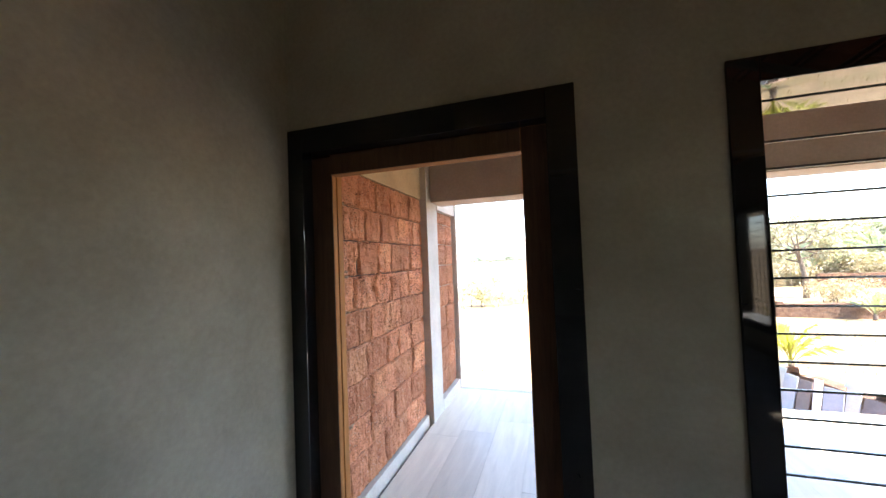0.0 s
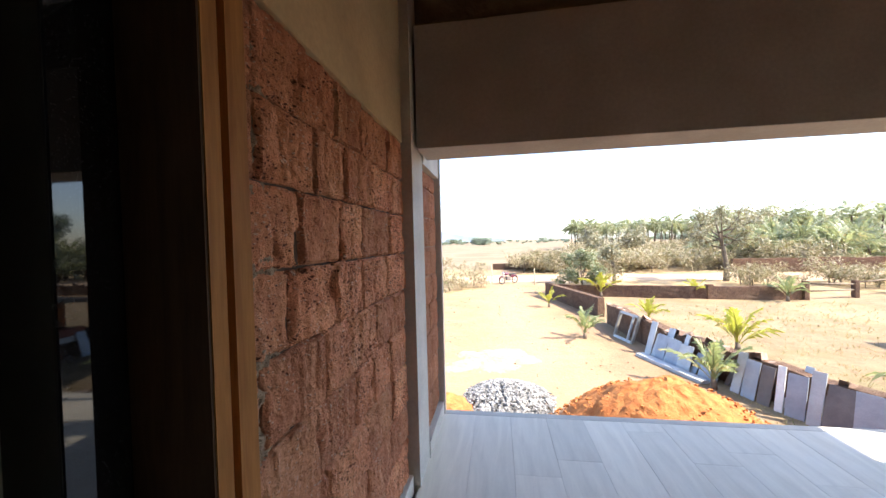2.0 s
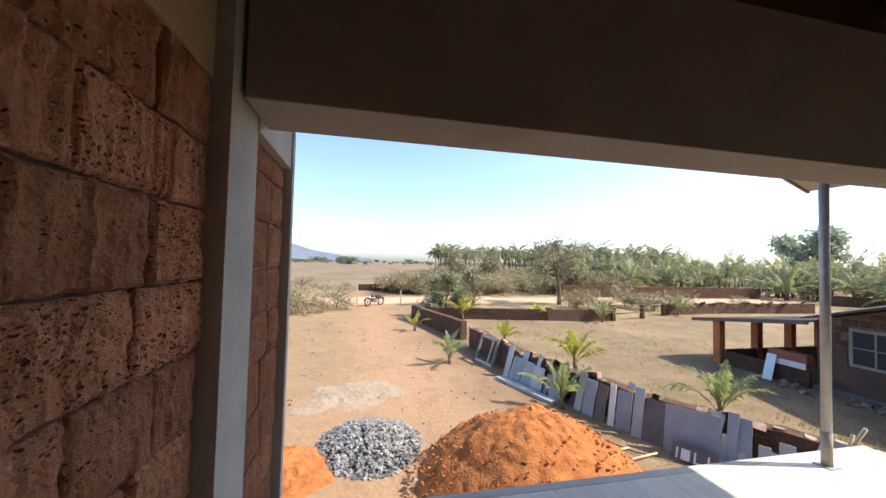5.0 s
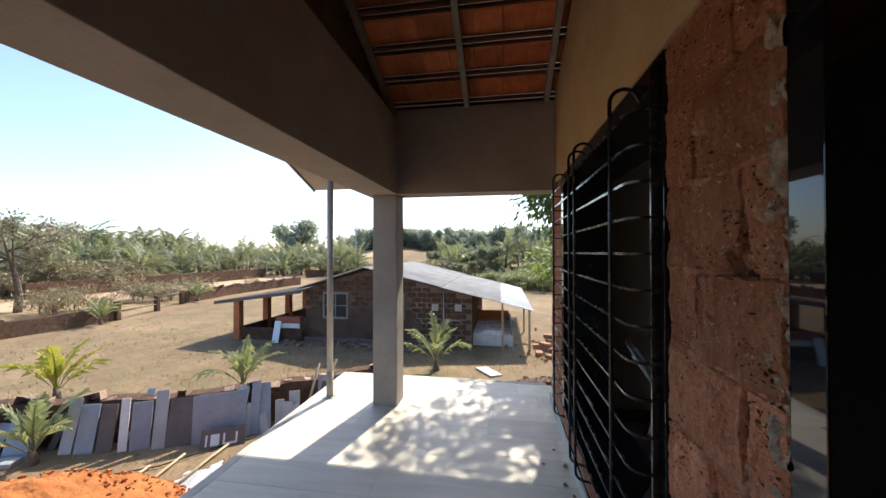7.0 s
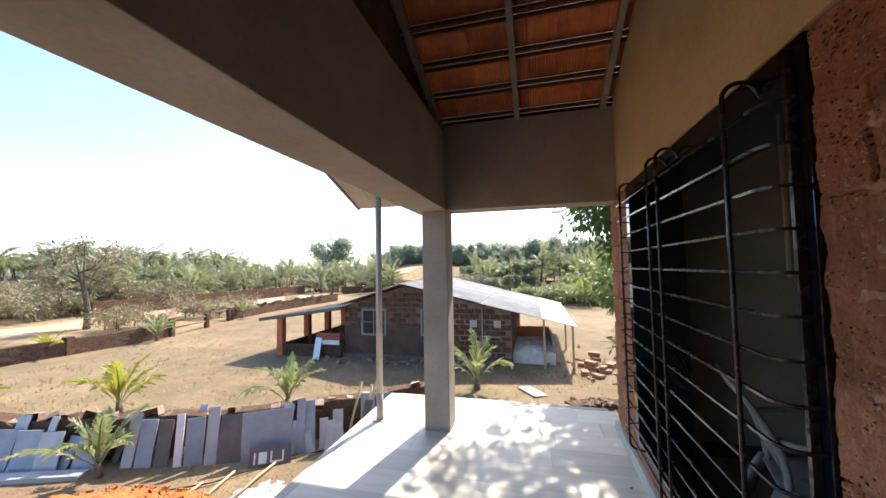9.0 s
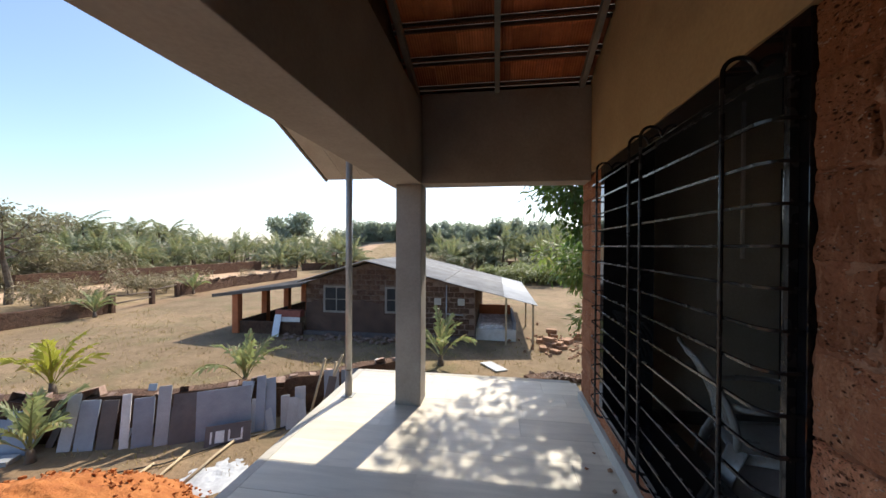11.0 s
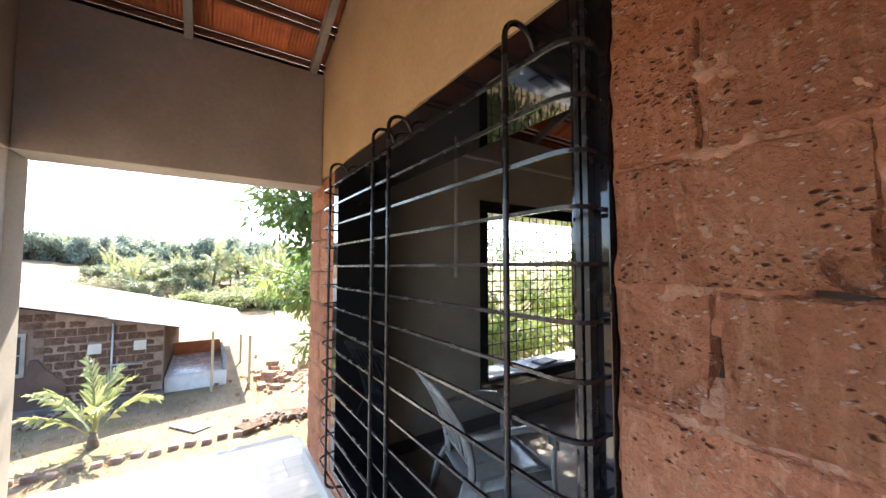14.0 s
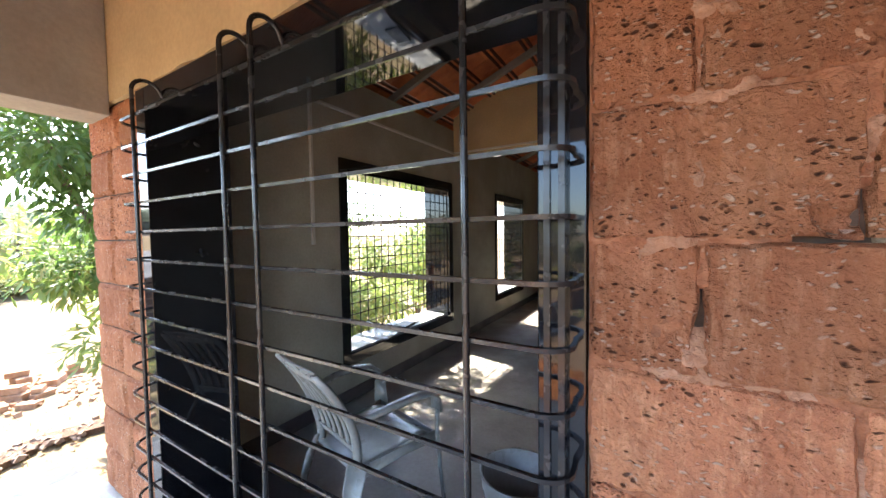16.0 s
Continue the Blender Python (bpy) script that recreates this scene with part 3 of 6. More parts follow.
def mortar_sheet(name, m, length, z0, z1, seed, depth, wave, cell=0.012, holes=()):
    """Red mortar squeezed unevenly into the joints; m carries local x along the wall and +y out of it."""
    nu, nv = int(length / cell), int((z1 - z0) / cell)
    verts, faces = [], []
    for j in range(nv + 1):
        for i in range(nu + 1):
            x, z = length * i / nu, z0 + (z1 - z0) * j / nv
            y = -depth + wave * noise.fractal(Vector((x * 9 + seed, z * 9, seed)), 0.7, 2.0, 4)
            for cx, cz, rx, rz in holes:
                if abs(x - cx) < rx and abs(z - cz) < rz:
                    y = -0.034
            verts.append((x, min(-0.001, max(-0.034, y)), z))
    for j in range(nv):
        for i in range(nu):
            a = j * (nu + 1) + i
            faces.append((a, a + nu + 1, a + nu + 2, a + 1))
    ob = quick(name, verts, faces, M["mortar_red"], smooth=True)
    ob.matrix_world = m
    return structure(ob, "uneven red earth mortar in the block joints", "trim")


mortar_sheet("trim_near_joints", Matrix.Translation((0.37, YH, 0)), 0.48, 0.095, 2.19, 3, 0.010, 0.014, 0.009, [(0.138, 1.525, 0.055, 0.05), (0.305, 1.35, 0.018, 0.07)])
skirt = boxes("baseboard_front", [(0.37, CORE, -0.034, 3.5, YH + 0.02, 0.09)], M["cement_light"], bevel=0.005)
structure(skirt, "pale cement skirting along the house front", "baseboard")


def mortar_smear(name, x0, z0, w, h, seed):
    """A ragged smear of mortar left on the block faces."""
    nu, nv = 24, max(8, int(h / 0.007))
    verts, faces = [], []
    for j in range(nv + 1):
        for i in range(nu + 1):
            u, v = i / nu, j / nv
            p = Vector((u * w * 20 + seed, v * h * 20, 0))
            edge = min(u * 1.6, 1.0) if seed % 2 else min((1 - u) * 1.6, 1.0)
            thick = edge * 1.1 - 0.72 + 0.85 * noise.fractal(p * 0.9, 0.6, 2.0, 6)
            verts.append((x0 + u * w, YH - 0.012 + 0.022 * max(-1.0, min(1.0, thick)), z0 + v * h))
    for j in range(nv):
        for i in range(nu):
            a = j * (nu + 1) + i
            faces.append((a, a + nu + 1, a + nu + 2, a + 1))
    return structure(quick(name, verts, faces, M["mortar_grey"], smooth=True), "ragged grey mortar smear on the laterite", "trim")


mortar_smear("trim_mortar_smear", 0.365, 0.09, 0.115, 2.1, 2)


def joint_smear(x0, z0, w, h, seed):
    """Mortar squeezed out along a joint and trowelled unevenly over the block faces."""
    nu, nv = max(8, int(w / 0.006)), max(8, int(h / 0.006))
    verts, faces = [], []
    for j in range(nv + 1):
        for i in range(nu + 1):
            u, v = i / nu, j / nv
            p = Vector((x0 * 20 + u * w * 24 + seed, z0 * 20 + v * h * 24, seed))
            edge = min(1.0, 5 * u, 5 * (1 - u), 3 * v, 3 * (1 - v))
            thick = edge * 0.75 - 0.62 + 0.75 * noise.fractal(p * 0.8, 0.6, 2.0, 6)
            verts.append((x0 + u * w, YH - 0.010 + 0.022 * max(-1.0, min(0.85, thick)), z0 + v * h))
    for j in range(nv):
        for i in range(nu):
            a = j * (nu + 1) + i
            faces.append((a, a + nu + 1, a + nu + 2, a + 1))
    return structure(quick("trim_joint_smear", verts, faces, M["mortar_pale"], smooth=True), "uneven pinkish mortar squeezed from a block joint", "trim")


for k, (x0, z0, w, h) in enumerate(((0.57, 1.455, 0.22, 0.085), (0.55, 1.70, 0.29, 0.07), (0.62, 1.735, 0.09, 0.24), (0.44, 1.215, 0.38, 0.09), (0.42, 1.585, 0.09, 0.15), (0.63, 1.27, 0.09, 0.08), (0.40, 0.99, 0.34, 0.08), (0.45, 1.03, 0.09, 0.22), (0.66, 0.77, 0.18, 0.07), (0.40, 1.66, 0.14, 0.16), (0.58, 1.56, 0.16, 0.12))):
    joint_smear(x0, z0, w, h, k * 7 + 1)


def side_smear():
    nu, nv = 26, 230
    verts, faces = [], []
    for j in range(nv + 1):
        for i in range(nu + 1):
            u, z = i / nu, 0.09 + 2.05 * j / nv
            thick = 0.62 - u * 1.1 + 0.9 * noise.fractal(Vector((u * 3.2, z * 13, 4)), 0.5, 2.0, 6)
            verts.append((XL - 0.014 + 0.022 * max(-1.2, min(1.1, thick)), YH - 0.03 + 0.25 * u, z))
    for j in range(nv):
        for i in range(nu):
            a = j * (nu + 1) + i
            faces.append((a, a + 1, a + nu + 2, a + nu + 1))
    return quick("trim_side_smear", verts, faces, M["mortar_side"], smooth=True)


structure(side_smear(), "ragged grey mortar at the end of the side wall", "trim")

# end wall of the room with two windows
W1, W2, WZ = (-0.93, 0.87), (-3.90, -2.60), (0.44, 2.10)
end = boxes("wall_end", [(XE, -6.3, 0.02, 3.45, 2.099, WZ[0]), (XE, -6.3, WZ[1], 3.45, 2.099, 2.9), (XE, W1[1], WZ[0], 3.45, 2.099, WZ[1]),
                         (XE, W2[1], WZ[0], 3.45, W1[0], WZ[1]), (XE, -6.3, WZ[0], 3.45, W2[0], WZ[1])], M["plaster_in"])
structure(end, "grey plastered end wall of the room", "wall")
back = boxes("wall_back", [(-1.2, -6.6, 0.0, 3.47, -6.301, 4.6)], M["plaster_in"])
structure(back, "grey plastered back wall of the room", "wall")
room_skirt = boxes("baseboard_room", [(XE - 0.012, -6.3, 0.021, XE, 2.09, 0.13)], M["slab_dark"])
structure(room_skirt, "dark stone skirting of the room", "baseboard")

# porch beams and pillar
beam_front = boxes("wall_beam_front", [(-0.875, 4.0, 2.13, 3.352, 4.335, 2.9)], M["cement"], bevel=0.006)
structure(beam_front, "unpainted cement front beam of the porch", "beam")
beam_end = boxes("wall_beam_end", [(XE, YH + 0.007, 2.13, 3.35, 3.999, 2.98)], M["cement"], bevel=0.006)
structure(beam_end, "unpainted cement end beam of the porch", "beam")
pillar = boxes("wall_pillar", [(3.10, 4.0, -0.034, 3.35, 4.25, 2.1299)], M["cement"], bevel=0.008)
# added panel: its dark colour stands for shade in the open roof space
panel = quick("wall_beam_shade_panel", [(x, y, z) for y in (4.12, 4.22) for x, z in ((-0.89, 2.9), (3.34, 2.9), (3.34, roof_z(3.34) - 0.002), (-0.89, roof_z(-0.89) - 0.002))],
              [(0, 1, 2, 3), (7, 6, 5, 4), (0, 4, 5, 1), (1, 5, 6, 2), (2, 6, 7, 3), (3, 7, 4, 0)], M["bark"])
structure(panel, "added dark panel standing for the shaded roof space over the front beam", "wall")
structure(pillar, "square unpainted cement porch pillar", "pillar")


# roof: clay tiles on battens and rafters
def roof():
    verts, faces = [], []
    run = 0.30
    rows = int(6.4 / run)
    for i in range(rows):
        xa, xb = 4.42 - i * run, 4.42 - (i + 1) * run - 0.05
        ny = 54
        for j in range(ny):
            y0 = -6.5 + j * 0.225
            y1 = y0 + 0.219
            if y1 > 5.66:
                break
            za, zb = roof_z(xa) - 0.004, roof_z(xb) + 0.016
            k = len(verts)
            for (x, z) in ((xa, za), (xb, zb)):
                for (y, dz) in ((y0, 0), (y0 + 0.05, 0.012), (y1 - 0.05, 0.012), (y1, 0)):
                    verts.append((x, y, z + dz))
                for (y, dz) in ((y0, 0.022), (y1, 0.022)):
                    verts.append((x, y, z + dz))
            faces += [(k, k + 6, k + 7, k + 1), (k + 1, k + 7, k + 8, k + 2), (k + 2, k + 8, k + 9, k + 3), (k + 4, k + 5, k + 11, k + 10),
                      (k, k + 1, k + 2, k + 3, k + 5, k + 4), (k + 6, k + 10, k + 11, k + 9, k + 8, k + 7), (k, k + 4, k + 10, k + 6), (k + 3, k + 9, k + 11, k + 5)]
    ob = quick("ceiling_roof_tiles", verts, faces, M["roof_tile"])
    return structure(ob, "red clay roof tiles seen from below", "ceiling")


roof()
roof_top = quick("ceiling_roof_cover", [(4.45, -6.55, roof_z(4.45) + 0.05), (4.45, 5.66, roof_z(4.45) + 0.05), (-2.2, 5.66, roof_z(-2.2) + 0.05), (-2.2, -6.55, roof_z(-2.2) + 0.05),
                                        (4.45, -6.55, roof_z(4.45) + 0.08), (4.45, 5.66, roof_z(4.45) + 0.08), (-2.2, 5.66, roof_z(-2.2) + 0.08), (-2.2, -6.55, roof_z(-2.2) + 0.08)],
                  [(0, 1, 2, 3), (7, 6, 5, 4), (0, 4, 5, 1), (1, 5, 6, 2), (2, 6, 7, 3), (3, 7, 4, 0)], M["roof_tile"])
structure(roof_top, "clay tiled roof slope", "ceiling")


def sloped(y, x0, x1, w, top, depth):
    """A timber along the slope between x0 and x1 at y, its top that far under the tiles."""
    k = []
    for x in (x0, x1):
        for yy in (y - w / 2, y + w / 2):
            for z in (roof_z(x) - top - depth, roof_z(x) - top):
                k.append((x, yy, z))
    return k, [(0, 1, 3, 2), (4, 6, 7, 5), (0, 4, 5, 1), (2, 3, 7, 6), (1, 5, 7, 3), (0, 2, 6, 4)]


for y in (2.54, 3.29, 4.05, 4.85, 5.58, 1.7, 0.9, 0.1, -0.7, -1.5, -2.3, -3.1, -3.9, -4.7, -5.5):
    v, f = sloped(y, 4.40, -1.25, 0.045, 0.03, 0.075)
    structure(quick("trim_rafter", v, f, M["rafter"]), "grey painted roof rafter", "rafter")
bm = bmesh.new()
for i in range(19):
    for dx in (0.02, 0.075):
        x = 4.38 - i * 0.30 - dx
        z = roof_z(x) - 0.018
        tube(bm, [(x, -6.4, z), (x, 5.6, z)], 0.018, 6)
structure(part("trim_battens", bm, M["batten"], smooth=True), "paired steel roof battens under the tiles", "batten")
for i in range(5):
    v, f = sloped(4.44 + i * 0.256, 4.385, -1.2, 0.25, 0.112, 0.012)
    structure(quick("trim_soffit_board", v, f, M["soffit"]), "grey painted soffit board under the verge", "soffit")
fascia = quick("trim_fascia", [(4.40, 5.62, roof_z(4.40) - 0.11), (4.40, -6.5, roof_z(4.40) - 0.11), (4.43, -6.5, roof_z(4.40) - 0.11), (4.43, 5.62, roof_z(4.40) - 0.11),
                               (4.40, 5.62, roof_z(4.40) + 0.02), (4.40, -6.5, roof_z(4.40) + 0.02), (4.43, -6.5, roof_z(4.40) + 0.02), (4.43, 5.62, roof_z(4.40) + 0.02)],
               [(0, 1, 2, 3), (7, 6, 5, 4), (0, 4, 5, 1), (1, 5, 6, 2), (2, 6, 7, 3), (3, 7, 4, 0)], M["rafter"])
structure(fascia, "thin eave board of the porch roof", "trim")
v, f = sloped(5.63, 4.43, -1.25, 0.03, -0.01, 0.13)
structure(quick("trim_verge", v, f, M["rafter"]), "thin verge board of the porch roof", "trim")

# door frame of teak in a black granite surround
door = thing("door_1", (0, 0, 0), "open doorway with a teak frame in a black granite surround", "door")
tagged(door, kind="structure")
boxes("door_jamb", [(-0.924, 2.188, 0.02, -0.752, 2.216, 2.088), (-0.924, 2.216, 0.02, -0.80, 2.248, 2.088), (-0.924, 2.248, 0.02, -0.766, 2.288, 2.088)], M["wood"], door, "teak jamb with a rebate")
# thin darker sheets carry the shade of the frame's room side
boxes("jamb_face", [(-0.92, 2.184, 0.022, -0.754, 2.188, 2.086)], M["wood_shaded"], door, "room side of the jamb, its shade put into a darker teak")
boxes("jamb_face", [(0.168, 2.156, 0.022, 0.33, 2.16, 2.086)], M["wood_shaded"], door, "room side of the jamb, its shade put into a darker teak")
boxes("door_jamb", [(0.165, 2.16, 0.02, 0.33, 2.205, 2.088), (0.20, 2.205, 0.02, 0.33, 2.224, 2.088), (0.18, 2.224, 0.02, 0.289, 2.27, 2.088)], M["wood"], door, "teak jamb with a rebate")
boxes("head_face", [(-0.742, 2.156, 1.992, 0.162, 2.16, 2.086)], M["wood_shaded"], door, "room side of the head, its shade put into a darker teak")
boxes("door_head", [(-0.744, 2.16, 1.99, 0.164, 2.205, 2.088), (-0.789, 2.205, 2.03, 0.199, 2.224, 2.088), (-0.764, 2.224, 2.005, 0.179, 2.27, 2.088)], wood_mat("teak_head", (0.33, 0.155, 0.055), (0.20, 0.085, 0.032), (1.2, 14, 14)), door, "teak head of the frame")
boxes("granite_surround", [(-0.929, 2.085, 0.02, -0.846, 2.159, 2.205), (0.268, 2.085, 0.02, 0.375, 2.159, 2.205), (-0.846, 2.085, 2.089, 0.268, 2.159, 2.205),
                           (0.29, 2.271, 0.02, 0.366, YH + 0.004, 2.19), (-0.925, 2.16, 2.10, 0.29, YH + 0.004, 2.19), (-0.95, 2.289, 0.02, -0.925, 2.425, 2.19)], M["granite"], door, "polished black granite surround", bevel=0.003)
boxes("threshold", [(-0.86, 2.09, 0.0, 0.30, YH + 0.01, 0.03)], M["granite"], door, "black granite threshold", bevel=0.004)

# large front window: granite lining and a black iron grille
win = thing("window_1", (0, 0, 0), "large open window lined with black granite, iron grille outside", "window")
tagged(win, kind="structure")
boxes("window_frame", [(0.853, YI - 0.012, 0.245, 0.945, YH + 0.006, 2.187), (2.71, YI - 0.012, 0.245, 2.797, YH + 0.006, 2.187), (0.946, YI - 0.012, 2.10, 2.709, YH + 0.006, 2.187)], M["granite"], win, "polished black granite lining", bevel=0.003)
boxes("window_sill", [(0.946, YI - 0.03, 0.245, 2.709, YH + 0.015, 0.28)], M["granite"], win, "polished black granite sill", bevel=0.004)

grille = thing("window_grille", (1.85, YH, 0.25), "black iron bar grille bowed out in front of the window", "grille")

GY = 2.55
BARS = [2.01 - 0.117 * i for i in range(15)]
for z in BARS:
    bm = bmesh.new()
    line = [(0.872, YH - 0.002), (0.868, YH + 0.03)] + [(0.93 + 0.064 * math.cos(a), GY - 0.05 + 0.05 * math.sin(a)) for a in [math.pi - 0.2 - (math.pi / 2 - 0.2) * i / 6 for i in range(7)]]
    line += [(1.06, GY), (1.4, GY), (1.85, GY), (2.3, GY), (2.54, GY)]
    line += [(2.66 + 0.075 * math.sin(a), GY - 0.06 + 0.06 * math.cos(a)) for a in [0.1 + 1.45 * i / 6 for i in range(7)]] + [(2.745, YH + 0.02), (2.755, YH - 0.002)]
    tube(bm, [(x - 1.85, y - YH, z - 0.25) for x, y in line], 0.0065, 4)
    part("bar", bm, M["iron"], grille)
for x in (1.055, 1.728, 1.888, 2.535):
    bm = bmesh.new()
    line = [(YH - 0.002, 2.10)] + [(GY + 0.008 - 0.05 + 0.05 * math.cos(a), 2.105 + 0.05 * math.sin(a)) for a in [math.pi * 0.93 - math.pi * 0.93 * i / 10 for i in range(11)]]
    line += [(GY + 0.008, 1.6), (GY + 0.008, 1.0), (GY + 0.008, 0.37)] + [(GY + 0.008 - 0.06 + 0.06 * math.cos(a), 0.33 - 0.055 * math.sin(a)) for a in [math.pi * 0.5 * i / 6 for i in range(1, 7)]] + [(YH - 0.002, 0.262)]
    tube(bm, [(x - 1.85, y - YH, z - 0.25) for y, z in line], 0.0078, 8)
    part("upright", bm, M["iron"], grille, smooth=True)
for x in (0.893, 0.925):
    bm = bmesh.new()
    cube(bm, x - 1.85 - 0.006, 0.007, 0.04, x - 1.85 + 0.006, 0.013 if x > 0.9 else 0.03, 1.9)
    part("side_bar", bm, M["iron"], grille)


# windows of the end wall
def end_window(name, y0, y1, label):
    w = thing(name, (XE, (y0 + y1) / 2, WZ[0]), label, "window")
    tagged(w, kind="structure")
    c, b = (y0 + y1) / 2, WZ[0]
    h = WZ[1] - WZ[0]
    a = (y1 - y0) / 2
    boxes("window_frame", [(-0.014, -a - 0.09, -0.09, 0.02, -a + 0.001, h + 0.09), (-0.014, a - 0.001, -0.09, 0.02, a + 0.09, h + 0.09), (-0.014, -a, h - 0.001, 0.02, a, h + 0.09), (-0.014, -a, -0.09, 0.02, a, 0.001),
                           (0.02, -a, 0.0, 0.36, -a + 0.02, h), (0.02, a - 0.02, 0.0, 0.36, a, h), (0.02, -a + 0.02, h - 0.02, 0.36, a - 0.02, h)], M["granite"], w, "black granite lining")
    boxes("window_sill", [(0.0205, -a + 0.02, 0.001, 0.37, a - 0.02, 0.022)], M["slab_pale"], w, "pale stone sill")
    lines = []
    n = int(2 * a / 0.115)
    for i in range(1, n):
        y = -a + 2 * a * i / n
        lines.append([(0.33, y, 0.02), (0.33, y, h - 0.02)])
    for i in range(1, int(h / 0.115)):
        z = 0.02 + (h - 0.04) * i / int(h / 0.115)
        lines.append([(0.338, -a + 0.02, z), (0.338, a - 0.02, z)])
    tubes("grid_bars", lines, 0.0065, M["iron"], w, "square iron grid", 5)
    return w


end_window("window_2", *W1, "open window with a square iron grid and granite lining")
end_window("window_3", *W2, "open window with a square iron grid at the back")

# slim pole at the porch corner
pole = thing("porch_pole", (3.23, 4.78, 0.0), "slim galvanised steel pole carrying the porch roof", "pole")
tubes("shaft", [[(0, 0, 0.0), (0, 0, 2.96)]], 0.033, M["galvanised"], pole, "", 14)
tubes("sleeve", [[(0, 0, 0.0), (0, 0, 0.27)]], 0.036, M["cement"], pole, "cement sleeve", 14)
boxes("base_plate", [(-0.06, -0.06, 0.0, 0.06, 0.06, 0.008)], M["galvanised"], pole)
boxes("cap_plate", [(-0.08, -0.08, 2.93, 0.08, 0.08, 2.94)], M["galvanised"], pole)

# ---- ground and yard ----


def rise(x, y):
    """The bare field that climbs behind the neighbouring house."""
    az, r = math.degrees(math.atan2(y, x)), math.hypot(x, y)
    across = max(0.0, 1 - ((az - 18.5) / 10.0) ** 2)
    up = min(1.0, max(0.0, (r - 60) / 45.0))
    return 3.9 * across * up * up * (3 - 2 * up) if x > 0 else 0.0


def ground():
    ax = [-1500, -600, -250, -120, -70, -45, -30] + [-20 + i * 0.8 for i in range(76)] + [46, 52, 58, 64, 70, 76, 82, 88, 94, 100, 106, 114, 125, 160, 250, 600, 1500]
    ay = [-1500, -600, -250, -120, -60, -30, -15] + [-6 + i * 0.8 for i in range(66)] + [55, 70, 100, 160, 300, 700, 1800]
    verts = []
    for y in ay:
        for x in ax:
            near = -20 < x < 40 and -6 < y < 45
            z = GZ + (0.05 * noise.fractal(Vector((x * 0.25, y * 0.25, 0)), 1.0, 2.0, 3) if near else 0.0)
            if x > 60 and y < 60:
                z += min(2.5, (x - 60) * 0.03)
            z += rise(x, y)
            verts.append((x, y, z))
    n = len(ax)
    faces = [(j * n + i, j * n + i + 1, (j + 1) * n + i + 1, (j + 1) * n + i) for j in range(len(ay) - 1) for i in range(n - 1)]
    ob = quick("ground", verts, faces, M["ground"], smooth=True)
    return structure(ob, "dry reddish earth and brown grass", "ground")


ground()


def mound(name, cx, cy, rx, ry, h, material, seed, label, category, power=1.3, lumps=0.12, turn=0.0, ragged=0.14):
    n, rings = 96, 44
    verts, faces = [], []
    for r in range(rings + 1):
        for k in range(n if r else 1):
            a = 2 * math.pi * k / n
            u = r / rings
            wob = 1 + ragged * noise.fractal(Vector((math.cos(a) * 1.4 + seed, math.sin(a) * 1.4, 0)), 0.9, 2.0, 4)
            x, y = math.cos(a) * rx * u * wob, math.sin(a) * ry * u * wob
            rise = 1 - math.sqrt(u * u + 0.05) ** power / 1.05 ** (power / 2)
            z = h * max(0.0, rise) + lumps * h * min(1.0, (1 - u) * 4) * (noise.fractal(Vector((x * 1.3 + seed, y * 1.3, 1)), 0.8, 2.0, 3) + 0.5 * noise.fractal(Vector((x * 9 + seed, y * 9, 1)), 0.8, 2.0, 3))
            verts.append((x, y, z - 0.02 if u < 1 else -0.08))
    for k in range(n):
        faces.append((0, 1 + k, 1 + (k + 1) % n))
    for r in range(rings - 1):
        for k in range(n):
            a, b = 1 + r * n + k, 1 + r * n + (k + 1) % n
            faces.append((a, a + n, b + n, b))
    ob = quick(name, verts, faces, material, smooth=True)
    ob.matrix_world = pose(cx, cy, GZ, 0, 0, turn)
    return tagged(ob, label, category), h


def stones(name, n, place, size, material, seed, label, category, parent=None, flat=0.7):
    """Many broken stones as one object; place(rnd) gives each one's spot."""
    rnd = random.Random(seed)
    base = [Vector(v).normalized() for v in ((1, 1, 1), (1, -1, -1), (-1, 1, -1), (-1, -1, 1), (1, 1, -1), (-1, -1, -1), (1, -1, 1), (-1, 1, 1))]
    quads = [(0, 4, 1, 6), (7, 3, 5, 2), (0, 7, 2, 4), (6, 1, 5, 3), (0, 6, 3, 7), (4, 2, 5, 1)]
    verts, faces = [], []
    for _ in range(n):
        p = Vector(place(rnd))
        s = size * rnd.uniform(0.5, 1.3)
        e = Euler((rnd.uniform(0, 6), rnd.uniform(0, 6), rnd.uniform(0, 6))).to_matrix()
        k = len(verts)
        for b in base:
            q = e @ Vector((b.x * rnd.uniform(0.6, 1.2), b.y * rnd.uniform(0.5, 1.0), b.z * rnd.uniform(0.4, 0.9)))
            verts.append((p.x + q.x * s, p.y + q.y * s, p.z + q.z * s * flat))
        faces += [tuple(k + i for i in f) for f in quads]
    ob = quick(name, verts, faces, material, parent)
    return tagged(ob, label, category, kind="stuff")


def heap_spot(cx, cy, rx, ry, h, power=1.3, lo=0.0):
    def spot(rnd):
        a, u = rnd.uniform(0, 6.283), lo + (1 - lo) * math.sqrt(rnd.random()) * 1.03
        return cx + math.cos(a) * rx * u, cy + math.sin(a) * ry * u, GZ + h * max(0.0, 1 - math.sqrt(u * u + 0.05) ** power / 1.05 ** (power / 2)) - 0.005
    return spot


mound("soil_heap", 2.32, 8.05, 2.0, 1.75, 1.25, M["red_soil"], 3, "large heap of loose red laterite soil on the yard", "soil heap", 1.7, 0.075)
